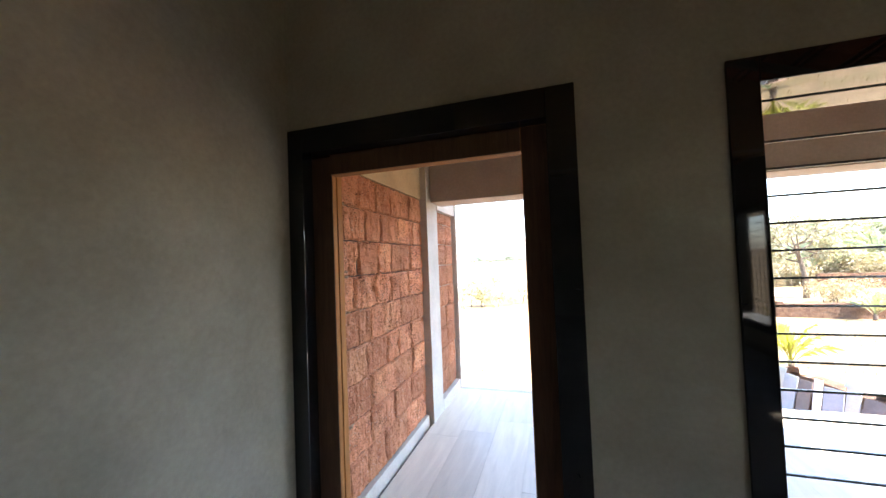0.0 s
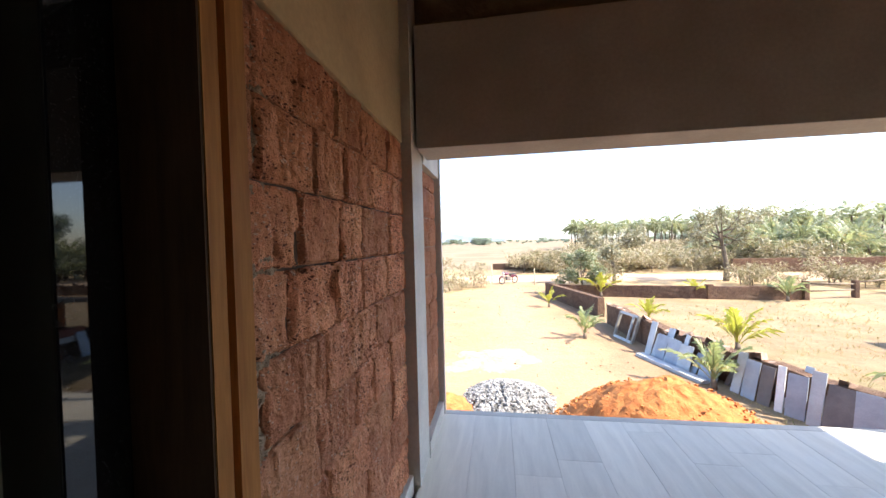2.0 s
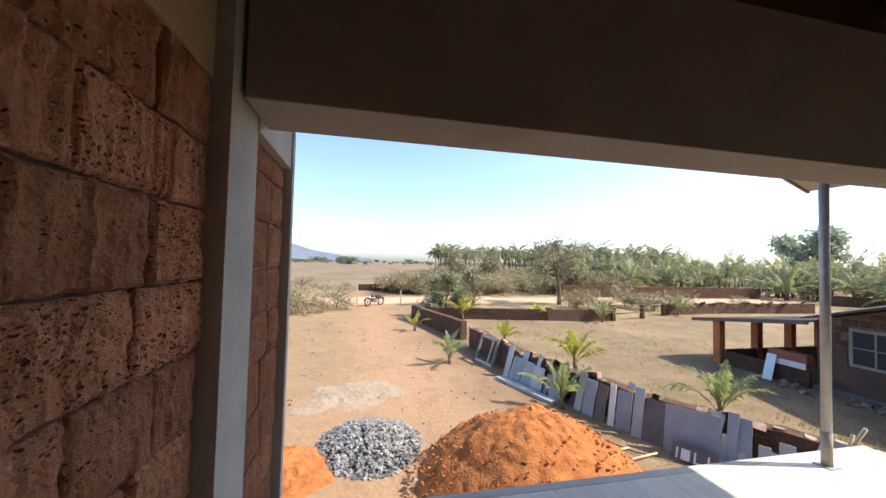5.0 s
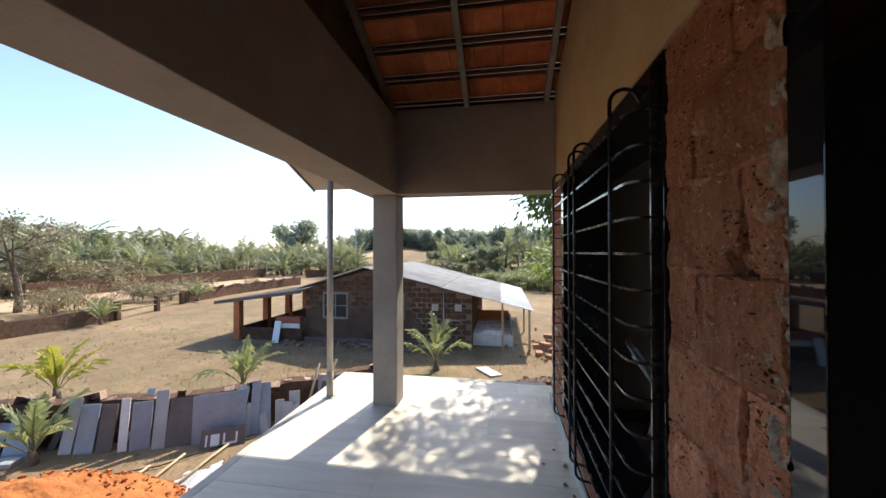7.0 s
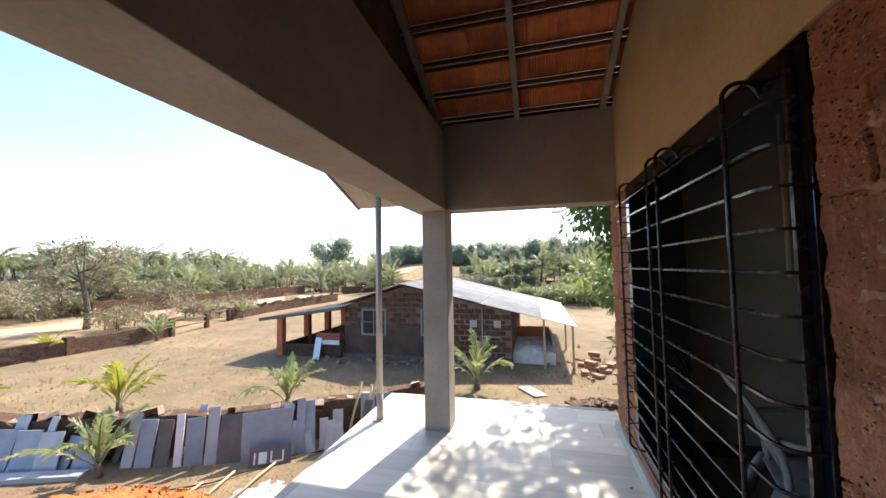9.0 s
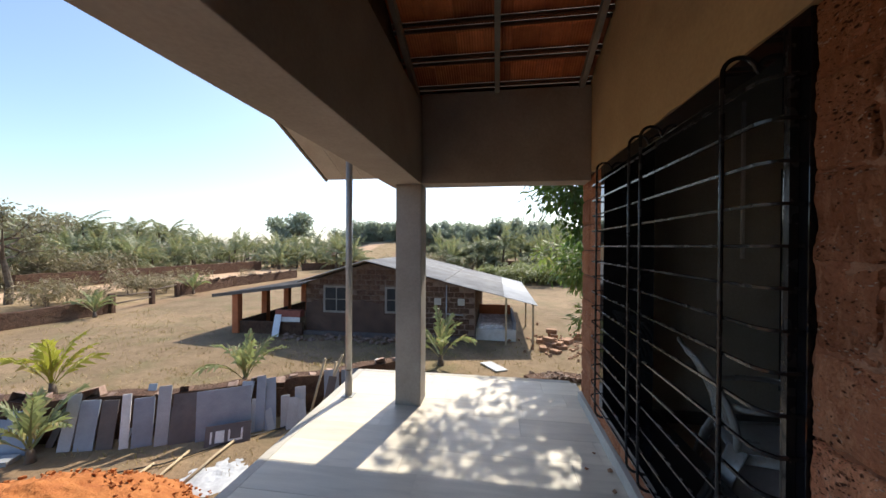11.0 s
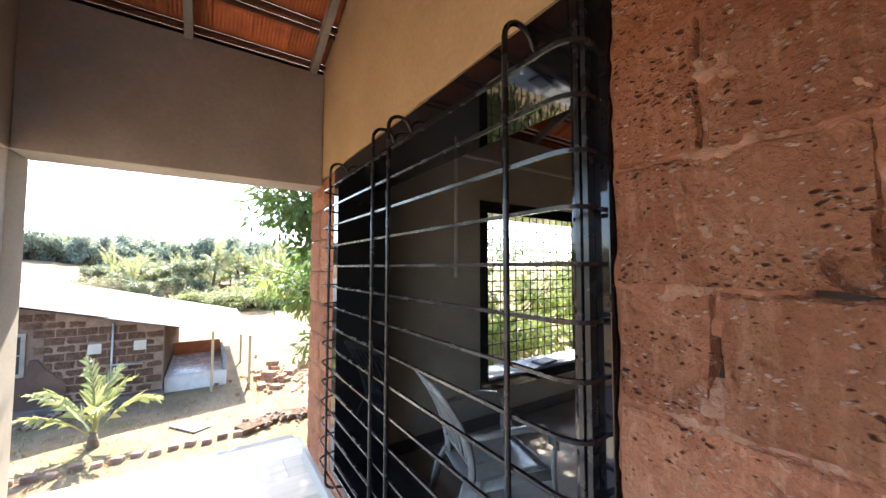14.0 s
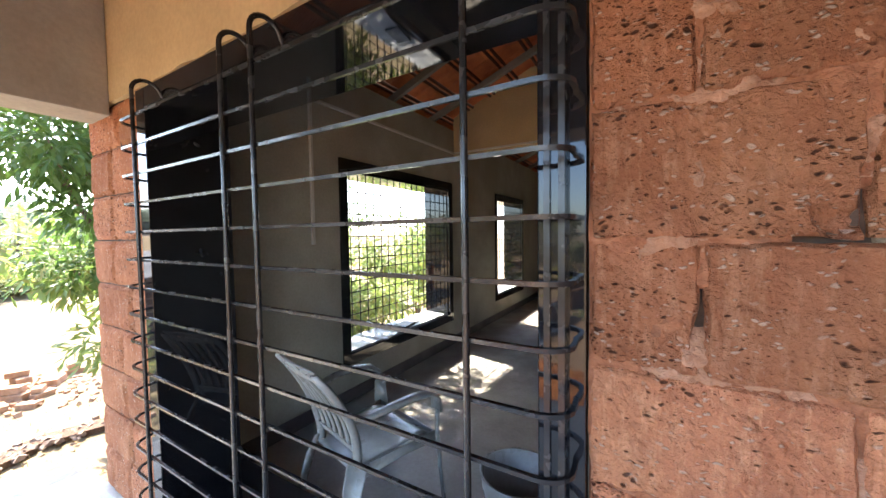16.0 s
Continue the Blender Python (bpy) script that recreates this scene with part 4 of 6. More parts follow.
stones("soil_clods", 700, heap_spot(2.32, 8.05, 2.1, 1.85, 1.25, 1.7, 0.3), 0.04, M["red_soil"], 5, "crumbled red clods on the soil heap", "soil")
mound("soil_heap", -1.75, 9.0, 0.95, 0.9, 0.42, M["red_soil"], 8, "small heap of orange soil beside the gravel", "soil heap", 1.2, 0.15)
mound("gravel_heap", -0.22, 9.75, 0.9, 1.0, 0.36, M["stone"], 5, "heap of crushed grey stone on the yard", "gravel heap", 1.3, 0.1)
stones("gravel", 1900, heap_spot(-0.22, 9.75, 1.0, 1.1, 0.40), 0.055, M["stone"], 6, "loose crushed grey stones of the heap", "gravel")
mound("sand_heap", -0.7, 12.4, 1.5, 1.2, 0.12, M["sand"], 11, "low spread heap of pale sand", "sand heap", 1.0, 0.35, 20, 0.4)
stones("yard_stones", 260, lambda r: (r.uniform(-5, 4), r.uniform(9, 30), GZ + 0.02), 0.035, M["laterite_old"], 7, "small stones scattered over the yard", "stones")
stones("plot_stones", 70, lambda r: (r.uniform(5.5, 16), r.uniform(3, 22), GZ + 0.02), 0.04, M["laterite_old"], 17, "small stones scattered over the dry plot", "stones")
mound("cement_spill", 4.75, 7.6, 0.75, 0.55, 0.06, M["slab_pale"], 21, "dried pale cement spill on the ground", "cement spill", 1.4, 0.4)


def rubble_wall(name, pts, h, thick, seed, label, loose=True, wavy=0.12, step=0.35):
    """A low wall of laterite along points, its courses as one rough body and its top stones as parts."""
    rnd = random.Random(seed)
    w = thing(name, (pts[0][0], pts[0][1], GZ), label, "wall")
    tagged(w, kind="structure")
    o = Vector((pts[0][0], pts[0][1], 0))
    path, total = [], 0.0
    for a, b in zip(pts, pts[1:]):
        a, b = Vector((a[0], a[1], 0)), Vector((b[0], b[1], 0))
        n = max(2, int((b - a).length / step))
        path += [(a.lerp(b, i / n), (b - a).normalized()) for i in range(n)]
    path.append((Vector((pts[-1][0], pts[-1][1], 0)), path[-1][1]))
    verts, faces = [], []
    lv = 6
    for i, (p, d) in enumerate(path):
        s = Vector((-d.y, d.x, 0))
        top = h * (1 + wavy * noise.noise(Vector((p.x * 0.8, p.y * 0.8, seed)))) + (wavy * 0.25 * rnd.uniform(-1, 1) if loose else 0)
        for j in range(lv):
            z = top * j / (lv - 1) - 0.08 * (j == 0)
            q = p - o + s * (thick / 2 + 0.02 * noise.noise(Vector((p.x * 5, p.y * 5, z * 5))))
            verts.append((q.x, q.y, z))
        for j in range(lv):
            z = top * (lv - 1 - j) / (lv - 1) - 0.08 * (j == lv - 1)
            q = p - o - s * (thick / 2 + 0.02 * noise.noise(Vector((p.x * 5 + 9, p.y * 5, z * 5))))
            verts.append((q.x, q.y, z))
    m = lv * 2
    for i in range(len(path) - 1):
        for j in range(m):
            a, b = i * m + j, i * m + (j + 1) % m
            faces.append((a, b, b + m, a + m))
    faces += [tuple(range(m))[::-1], tuple((len(path) - 1) * m + j for j in range(m))]
    quick("wall_body", verts, faces, M["laterite_old"], w)
    if loose:
        mesh = [block_mesh("cap_stone", 0.14 + 0.03 * k, 0.09 + 0.015 * k, 0.12 + 0.02 * k, 50 + k, 5, 4, 0.03, 0) for k in range(5)]
        for me in mesh:
            me.materials.append(M["cap"])
        for i, (p, d) in enumerate(path):
            if rnd.random() < 0.85:
                ob = new("cap_stone", rnd.choice(mesh))
                ob.parent = w
                q = p - o
                ob.matrix_basis = pose(q.x - d.x * 0.12, q.y - d.y * 0.12, h * (1 + wavy * noise.noise(Vector((p.x * 0.8, p.y * 0.8, seed)))) - 0.05, rnd.uniform(-25, 25), rnd.uniform(-25, 25), math.degrees(math.atan2(d.y, d.x)) + rnd.uniform(-25, 25))
    return w


rubble_wall("wall_compound_drive", [(2.6, 24.3), (3.4, 21.3), (4.1, 18.4)], 0.85, 0.3, 3, "low dark laterite boundary wall beside the drive", False, 0.04)
rubble_wall("wall_compound_slabs", [(4.15, 17.2), (4.35, 14.6), (4.75, 12.3), (5.5, 9.8), (6.4, 8.1), (7.4, 6.6), (8.2, 5.7)], 0.78, 0.32, 5, "low crumbling laterite wall with loose stones on top")
rubble_wall("wall_compound_back", [(2.6, 24.5), (6.2, 24.2), (11.0, 23.2), (15.2, 23.0)], 0.7, 0.3, 7, "low laterite boundary wall at the back of the plot", False, 0.05)
rubble_wall("wall_compound_far", [(21.5, 25.0), (27.0, 25.5), (36.0, 25.0)], 0.8, 0.3, 9, "low laterite boundary wall beyond the gate", True)
rubble_wall("wall_road", [(-1.0, 45.0), (10.0, 44.0), (17.0, 43.0)], 0.7, 0.4, 11, "low laterite wall across the road", False)
rubble_wall("wall_road_tall", [(21.0, 38.4), (30.0, 38.0), (46.0, 36.5)], 1.25, 0.4, 13, "dark laterite wall in front of the palms", False, 0.1)
rubble_wall("wall_road_right", [(46.0, 30.0), (60.0, 22.0), (64.0, 10.0), (62.0, -6.0)], 1.0, 0.4, 14, "low dark wall at the far side of the neighbouring land", False, 0.1)

gate = thing("gate_posts", (15.4, 22.9, GZ), "weathered laterite gate with sagging timber rails", "gate")
for dx, dy, hh in ((0, 0, 1.0), (3.0, 0.9, 0.9), (5.6, 1.8, 0.95)):
    boxes("gate_post", [(dx - 0.12, dy - 0.12, -0.05, dx + 0.12, dy + 0.12, hh)], M["laterite_old"], gate, bevel=0.04)
tubes("gate_rail", [[(0.2, 0.05, 0.85), (2.9, 0.85, 0.7)], [(0.2, 0.05, 0.45), (2.9, 0.85, 0.4)], [(3.1, 0.9, 0.8), (5.5, 1.75, 0.85)]], 0.04, M["bark"], gate)
post = thing("wall_post", (11.0, 23.2, GZ), "short laterite pier in the boundary wall", "pier")
boxes("pier_body", [(-0.16, -0.16, -0.05, 0.16, 0.16, 0.82)], M["laterite_old"], post, bevel=0.03)
for i, (x, y, h) in enumerate(((-0.9, 31.3, 1.5), (2.35, 29.8, 1.3), (-3.4, 31.0, 1.2))):
    fp = thing("fence_post", (x, y, GZ), "thin crooked timber fence post beside the drive", "post", "drive posts")
    tubes("stake", [[(0, 0, -0.05), (0.03, 0, h * 0.5), (0.0, 0.02, h)]], 0.035, M["pale_wood"], fp)

# stone slabs and boards leaning on the crumbling wall: x, y, width, height, lean, turn, look


def lean_slab(x, y, w, h, t, lean, turn, material, label, tilt=0.0):
    s = thing("stone_slab", pose(x, y, GZ, 0, 0, turn), label, "stone slab", "leaning slabs")
    bm = bmesh.new()
    cube(bm, -w / 2, -t, -0.02, w / 2, 0, h, 0.004, pose(0, 0, 0.0, -lean, 0, 0) @ pose(0, 0, 0, 0, tilt, 0))
    part("slab", bm, material, s)
    return s


rs = random.Random(12)
SPOTS = [(4.0, 13.2, 0.22, 1.0, "slab_pale", "pale"), (4.10, 12.75, 0.40, 0.72, "slab_grey", "blue-grey"), (4.25, 12.3, 0.45, 0.70, "slab_grey", "blue-grey"), (4.35, 11.9, 0.4, 0.66, "slab_pale", "pale"),
         (4.55, 11.2, 0.5, 0.7, "slab_grey", "blue-grey"), (4.78, 10.55, 0.2, 0.92, "slab_pale", "pale"), (4.85, 10.25, 0.3, 0.82, "slab_grey", "blue-grey"), (4.95, 9.95, 0.25, 0.8, "slab_dark", "dark"),
         (5.02, 9.65, 0.13, 0.9, "white_paint", "whitish"), (5.12, 9.4, 0.30, 0.82, "slab_grey", "blue-grey"), (5.2, 9.1, 0.2, 1.0, "slab_pale", "sandy"), (5.32, 8.8, 0.42, 0.84, "slab_dark", "dark brown"),
         (5.62, 8.22, 0.88, 0.86, "slab_grey", "blue-grey"), (5.92, 7.72, 0.16, 1.0, "slab_grey", "blue-grey"), (6.0, 7.55, 0.2, 0.95, "slab_grey", "blue-grey"), (6.12, 7.32, 0.16, 0.6, "slab_pale", "pale"), (6.28, 7.1, 0.2, 0.72, "slab_pale", "pale"),
         (6.62, 6.6, 0.3, 0.95, "slab_grey", "blue-grey"), (6.85, 6.3, 0.35, 0.9, "slab_grey", "blue-grey")]
for x, y, w, h, mk, word in SPOTS:
    turn = (-63 - 10) if y > 12 else (-73 if y > 9.8 else -60)
    lean_slab(x, y, w, h, 0.025, rs.uniform(12, 22), turn + rs.uniform(-4, 4), M[mk], f"{word} cut stone slab leaning on the laterite wall")
for i in range(22):
    y = 13.0 - 6.4 * i / 21 + rs.uniform(-0.1, 0.1)
    x = 4.08 + (13.0 - y) * 0.36 + (0.10 if 8.5 < y < 11 else 0.0)
    word, mk = rs.choice((("pale", "slab_pale"), ("blue-grey", "slab_grey"), ("dark brown", "slab_dark"), ("pale", "slab_pale")))
    lean_slab(x - 0.07, y, rs.uniform(0.09, 0.24), rs.uniform(0.5, 0.98), 0.022, rs.uniform(16, 30), (-73 if y > 9.8 else -60) + rs.uniform(-7, 7), M[mk], f"narrow {word} stone offcut leaning among the slabs", rs.uniform(-13, 13))
low = thing("stone_slab", pose(5.42, 7.98, GZ, 0, 0, -60), "dark slab with white paint marks leaning on a larger slab", "stone slab", "leaning slabs")
bm = bmesh.new()
cube(bm, -0.36, -0.02, 0, 0.36, 0, 0.34, 0.004, pose(0, 0, 0, -30, 0, 0))
part("slab", bm, M["slab_dark"], low)
bm = bmesh.new()
for xa, xb in ((-0.28, -0.25), (-0.2, -0.06), (0.0, 0.03), (0.2, 0.23)):
    cube(bm, xa, -0.0245, 0.05, xb, -0.0205, 0.24, 0, pose(0, 0, 0, -30, 0, 0))
cube(bm, 0.031, -0.0245, 0.05, 0.199, -0.0205, 0.08, 0, pose(0, 0, 0, -30, 0, 0))
part("paint_marks", bm, M["white_paint"], low, "white brush marks")
flat = thing("stone_slab", pose(4.05, 12.0, GZ, 0, 0, -72), "long pale slab lying at the foot of the wall", "stone slab", "leaning slabs")
boxes("slab", [(-1.1, -0.12, 0.0, 1.1, 0.12, 0.09)], M["slab_pale"], flat, bevel=0.006)
for x, y, l, tn, lift in ((4.2, 8.6, 0.95, 8, 0), (4.55, 8.3, 1.05, 12, 0), (4.95, 7.85, 1.2, 5, 0)):
    pk = thing("timber_pole", pose(x, y, GZ + 0.03, 0, 0, tn), "pale bamboo pole lying on the ground", "pole", "loose poles")
    tubes("stick", [[(-l / 2, 0, 0.02), (0, 0.01, 0.03), (l / 2, 0, 0.02)]], 0.022, M["pale_wood"], pk)
for x, y, h, ln in ((6.42, 7.0, 1.25, 14), (6.55, 6.9, 1.35, 22), (6.7, 6.75, 1.1, 9)):
    pk = thing("timber_pole", pose(x, y, GZ, ln, 8, 20), "pale timber pole propped against the wall", "pole", "loose poles")
    tubes("stick", [[(0, 0, 0), (0.01, 0, h * 0.5), (0, 0, h)]], 0.025, M["pale_wood"], pk)
hose = thing("water_hose", (4.2, 8.0, GZ + 0.03), "thin dark hose lying on the ground", "hose")
tubes("hose", [[(-0.5, 1.8, 0), (0.1, 1.2, 0.01), (0.5, 0.5, 0.02), (1.2, 0.0, 0.01), (1.9, -0.7, 0.0)]], 0.012, M["rubber"], hose)

# discarded window frame propped on the wall
wf = thing("wooden_frame", pose(3.78, 14.7, GZ, -18, 0, -76), "old grey timber window frame propped on the wall", "frame")
boxes("stile", [(-0.55, -0.04, 0, -0.47, 0.04, 0.95)], M["rafter"], wf)
boxes("stile", [(0.47, -0.04, 0, 0.55, 0.04, 0.95)], M["rafter"], wf)
boxes("rail", [(-0.47, -0.04, 0.87, 0.47, 0.04, 0.95)], M["slab_pale"], wf)
boxes("rail", [(-0.47, -0.04, 0.0, 0.47, 0.04, 0.08)], M["slab_pale"], wf)
boxes("mullion", [(0.2, -0.03, 0.08, 0.26, 0.03, 0.87)], M["slab_pale"], wf)


# ---- plants ----
def frond(verts, faces, base, yaw, lift, length, droop, leaf, pairs, width, rnd, fold=0.6, bare=2, rise=-0.3):
    """A feathered frond: a curved rib with pairs of narrow leaflets."""
    d0 = Vector((math.cos(yaw), math.sin(yaw), 0))
    pts = []
    for i in range(pairs + 1):
        u = i / pairs
        ang = lift - droop * u * u
        prev = pts[-1] if pts else Vector(base)
        pts.append(prev + (d0 * math.cos(ang) + Vector((0, 0, math.sin(ang)))) * (length / pairs if i else 0))
    side = Vector((-d0.y, d0.x, 0))
    k = len(verts)
    for i, p in enumerate(pts):
        r = 0.018 * length * (1 - i / pairs) + 0.004
        verts += [p + side * r, p - side * r, p - Vector((0, 0, r))]
    for i in range(pairs):
        a = k + i * 3
        faces += [(a, a + 3, a + 4, a + 1), (a + 1, a + 4, a + 5, a + 2), (a + 2, a + 5, a + 3, a)]
    for i in range(bare, pairs + 1):
        u = i / pairs
        d = (pts[i] - pts[i - 1]).normalized()
        ll = leaf * math.sin(math.pi * (0.18 + 0.78 * u)) * rnd.uniform(0.7, 1.15)
        for sgn in (1, -1):
            tip = (side * sgn * math.cos(fold) + d * (1.25 if rise > 0 else 0.95) + Vector((0, 0, rise))).normalized()
            mid = pts[i] + tip * ll * 0.45 + d * 0.0
            end = pts[i] + tip * ll + Vector((rnd.gauss(0, 0.05), rnd.gauss(0, 0.05), -rnd.uniform(0.05, 0.6))) * ll
            wv = d * width * 0.5
            q = len(verts)
            verts += [pts[i] - wv * 0.5, pts[i] + wv * 0.5, mid + wv, end, mid - wv]
            faces.append((q, q + 1, q + 2, q + 3, q + 4))


def young_palm(x, y, size, n, seed, material, label, lift=(0.9, 1.4)):
    rnd = random.Random(seed)
    p = thing("young_palm", (x, y, GZ), label, "palm", "young palms")
    hb = 0.16 * size
    bm = bmesh.new()
    tube(bm, [(0, 0, -0.05), (0.01, 0, hb * 0.6), (0.0, 0.01, hb * 1.5)], [0.075 * size, 0.06 * size, 0.035 * size], 9)
    part("trunk", bm, M["bark"], p, smooth=True)
    verts, faces = [], []
    for i in range(n + 1):
        up = i / n
        frond(verts, faces, (0, 0, hb), i * 2.4 + rnd.uniform(-0.3, 0.3), 0.85 + 0.66 * up + rnd.uniform(-0.1, 0.1), size * rnd.uniform(0.82, 1.08), rnd.uniform(0.75, 1.35) * (1.2 - 0.45 * up), 0.36 * size, 13, 0.085 * size, rnd, 0.9, 3, 0.1)
    quick("crown", verts, faces, material, p)
    return p


for x, y, size, n, seed, mk, word, lift in ((2.15, 20.6, 1.0, 5, 1, "palm_yellow", "sparse yellowing", (0.8, 1.3)), (2.56, 14.75, 1.05, 8, 2, "palm_young", "bushy pale-green", (0.6, 1.25)), (5.74, 17.6, 0.95, 8, 3, "palm_yellow", "yellow-green", (0.5, 1.2)),
                                      (6.6, 13.5, 1.35, 7, 4, "palm_yellow", "bright yellow-green", (0.75, 1.3)), (4.43, 10.7, 1.15, 8, 5, "palm_young", "silvery green", (0.4, 1.25)), (7.7, 9.39, 1.25, 8, 6, "palm_young", "grey-green", (0.5, 1.25)),
                                      (10.15, 4.9, 1.45, 8, 7, "palm_young", "large pale-green", (0.45, 1.2)), (10.4, 23.4, 1.1, 7, 8, "palm_yellow", "yellow-green", (0.5, 1.2)), (14.3, 22.5, 1.3, 8, 9, "palm_young", "dusty green", (0.5, 1.2)),
                                      (22.2, 24.6, 1.5, 8, 10, "palm_young", "dusty green", (0.5, 1.2)), (5.6, 24.0, 1.5, 8, 12, "palm_yellow", "yellow-green", (0.6, 1.2)), (-5.0, 26.5, 1.3, 7, 13, "palm_young", "dusty green", (0.5, 1.2))):
    young_palm(x, y, size, n, seed, M[mk], f"{word} young coconut palm on dry ground", lift)


def clump_leaves(verts, faces, centres, n, leaf, spread, rnd, squash=0.8, ratio=0.4, hang=0.4):
    for _ in range(n):
        c, r = rnd.choice(centres)
        d = Vector((rnd.gauss(0, 1), rnd.gauss(0, 1), rnd.gauss(0, 1))).normalized()
        p = c + Vector((d.x, d.y, d.z * squash)) * r * (rnd.random() ** 0.4) * spread
        ld = (d + Vector((rnd.gauss(0, 0.6), rnd.gauss(0, 0.6), rnd.gauss(0, 0.5) - hang))).normalized()
        nn = Vector((rnd.gauss(0, 0.6), rnd.gauss(0, 0.6), 1.0)).normalized()
        nn = (nn - ld * nn.dot(ld)).normalized()
        s = leaf * rnd.uniform(0.6, 1.3)
        ellipse_leaf(verts, faces, p, ld, nn, s, s * ratio)


def tree_meshes(h, spread, seed, leaves, leaf, bark, green, trunk_r=0.1, bare=0.35, ratio=0.4, limbs=7, clump=0.34):
    """The meshes of a tree with its foot at the origin: trunk with limbs, and a leafy crown."""
    rnd = random.Random(seed)
    bm = bmesh.new()
    top = Vector((rnd.uniform(-0.1, 0.1) * h, rnd.uniform(-0.1, 0.1) * h, h * 0.75))
    fork = Vector((rnd.uniform(-0.03, 0.03) * h, rnd.uniform(-0.03, 0.03) * h, h * bare))
    tube(bm, [(0, 0, -0.1), fork * 0.5 + Vector((0.02 * h, 0, 0)), fork, fork.lerp(top, 0.5), top], [trunk_r * 1.25, trunk_r, trunk_r * 0.8, trunk_r * 0.5, trunk_r * 0.15], 9)
    centres = [(top, spread * clump)]
    for i in range(limbs):
        a = i * 2.4 + rnd.uniform(-0.4, 0.4)
        s = fork.lerp(top, rnd.uniform(0.0, 0.65))
        e = Vector((math.cos(a) * spread * rnd.uniform(0.55, 0.95), math.sin(a) * spread * rnd.uniform(0.55, 0.95), h * rnd.uniform(bare + 0.12, 0.88)))
        mid = s.lerp(e, 0.5) + Vector((0, 0, -0.04 * h))
        tube(bm, [s, mid, e], [trunk_r * 0.45, trunk_r * 0.28, trunk_r * 0.08], 6)
        centres += [(e, spread * clump * rnd.uniform(0.7, 1.15)), (mid.lerp(e, 0.5), spread * clump * rnd.uniform(0.5, 0.8))]
        for _ in range(2):
            e2 = e + Vector((rnd.gauss(0, 0.3), rnd.gauss(0, 0.3), rnd.gauss(0.05, 0.2))) * spread * 0.6
            tube(bm, [mid.lerp(e, 0.6), e2], [trunk_r * 0.14, trunk_r * 0.05], 5)
            centres.append((e2, spread * clump * rnd.uniform(0.4, 0.7)))
    me = bpy.data.meshes.new("trunk")
    bm.to_mesh(me)
    bm.free()
    me.materials.append(bark)
    verts, faces = [], []
    clump_leaves(verts, faces, centres, leaves, leaf, 1.0, rnd, 0.8, ratio)
    mc = bpy.data.meshes.new("crown")
    mc.from_pydata(verts, [], faces)
    mc.materials.append(green)
    return me, mc


def plant(name, meshes, m, label, category, group=""):
    t = thing(name, m, label, category, group)
    for n, me in zip(("trunk", "crown"), meshes):
        ob = new(n, me)
        ob.parent = t
    return t


mango = tree_meshes(7.9, 2.35, 31, 27000, 0.17, M["bark"], M["mango"], 0.16, 0.22, 0.3, 17, 0.36)
plant("mango_tree", mango, pose(7.2, 0.35, GZ, 0, 0, 40), "leafy dark-green mango tree beside the house end", "tree")
light = tree_meshes(3.9, 1.9, 37, 6500, 0.2, M["bark"], M["bamboo"], 0.08, 0.16, 0.28, 10, 0.4)
plant("bamboo_bush", light, pose(8.6, -0.1, GZ, 0, 0, 200), "bright green leafy bush beside the mango tree", "bush", "window bushes")
plant("bamboo_bush", light, pose(6.2, -1.6, GZ, 0, 0, 0), "bright green leafy bush outside the room windows", "bush", "window bushes")
plant("bamboo_bush", light, pose(6.6, -5.2, GZ, 0, 0, 130), "bright green leafy bush outside the room windows", "bush", "window bushes")
plant("bamboo_bush", light, pose(8.6, -9.0, GZ, 0, 0, 70), "bright green leafy bush outside the room windows", "bush", "window bushes")
shade = tree_meshes(8.6, 2.3, 39, 5200, 0.15, M["bark"], M["mango"], 0.15, 0.3, 0.3, 13, 0.36)
plant("mango_tree", shade, pose(8.3, -1.9, GZ, 0, 0, 160), "tall thin-leaved mango tree outside the room windows", "tree")
sparse = tree_meshes(4.5, 2.3, 41, 4600, 0.22, M["bark"], M["dusty"], 0.12, 0.4, 0.45, 9, 0.34)
plant("roadside_tree", sparse, pose(8.3, 30.4, GZ), "sparse dusty tree beside the dirt road", "tree")
sparse2 = tree_meshes(6.3, 2.6, 43, 4200, 0.22, M["bark"], M["dusty"], 0.17, 0.36, 0.45, 10, 0.3)
plant("roadside_tree", sparse2, pose(16.4, 31.2, GZ), "tall thin-leaved tree beside the dirt road", "tree")
bushy = tree_meshes(3.0, 1.25, 47, 4600, 0.17, M["bark"], M["bush_leaf"], 0.07, 0.25, 0.45, 9, 0.42)
plant("bush", bushy, pose(4.75, 24.9, GZ), "rounded dusty green bush behind the corner wall", "bush")

# dry scrub along the road
scrub = [tree_meshes(1.5, 0.9, 60 + i, 700, 0.2, M["bark"], M["scrub"], 0.03, 0.1, 0.22, 10, 0.5) for i in range(3)]
rp = random.Random(5)
for i in range(80):
    x, y = rp.uniform(-16, -1.5), rp.uniform(26.0, 31.5) if i % 3 else rp.uniform(38.5, 46)
    if i > 28:
        x, y = rp.uniform(3, 34), rp.uniform(27.0, 31.0) if i % 2 else rp.uniform(39, 47)
    s = rp.uniform(0.35, 1.45)
    plant("dry_shrub", scrub[i % 3], pose(x, y, GZ, 0, 0, rp.uniform(0, 360)) @ Matrix.Diagonal((s, s, s, 1)), "tangled dry brown shrub along the dirt road", "shrub", "roadside shrubs")


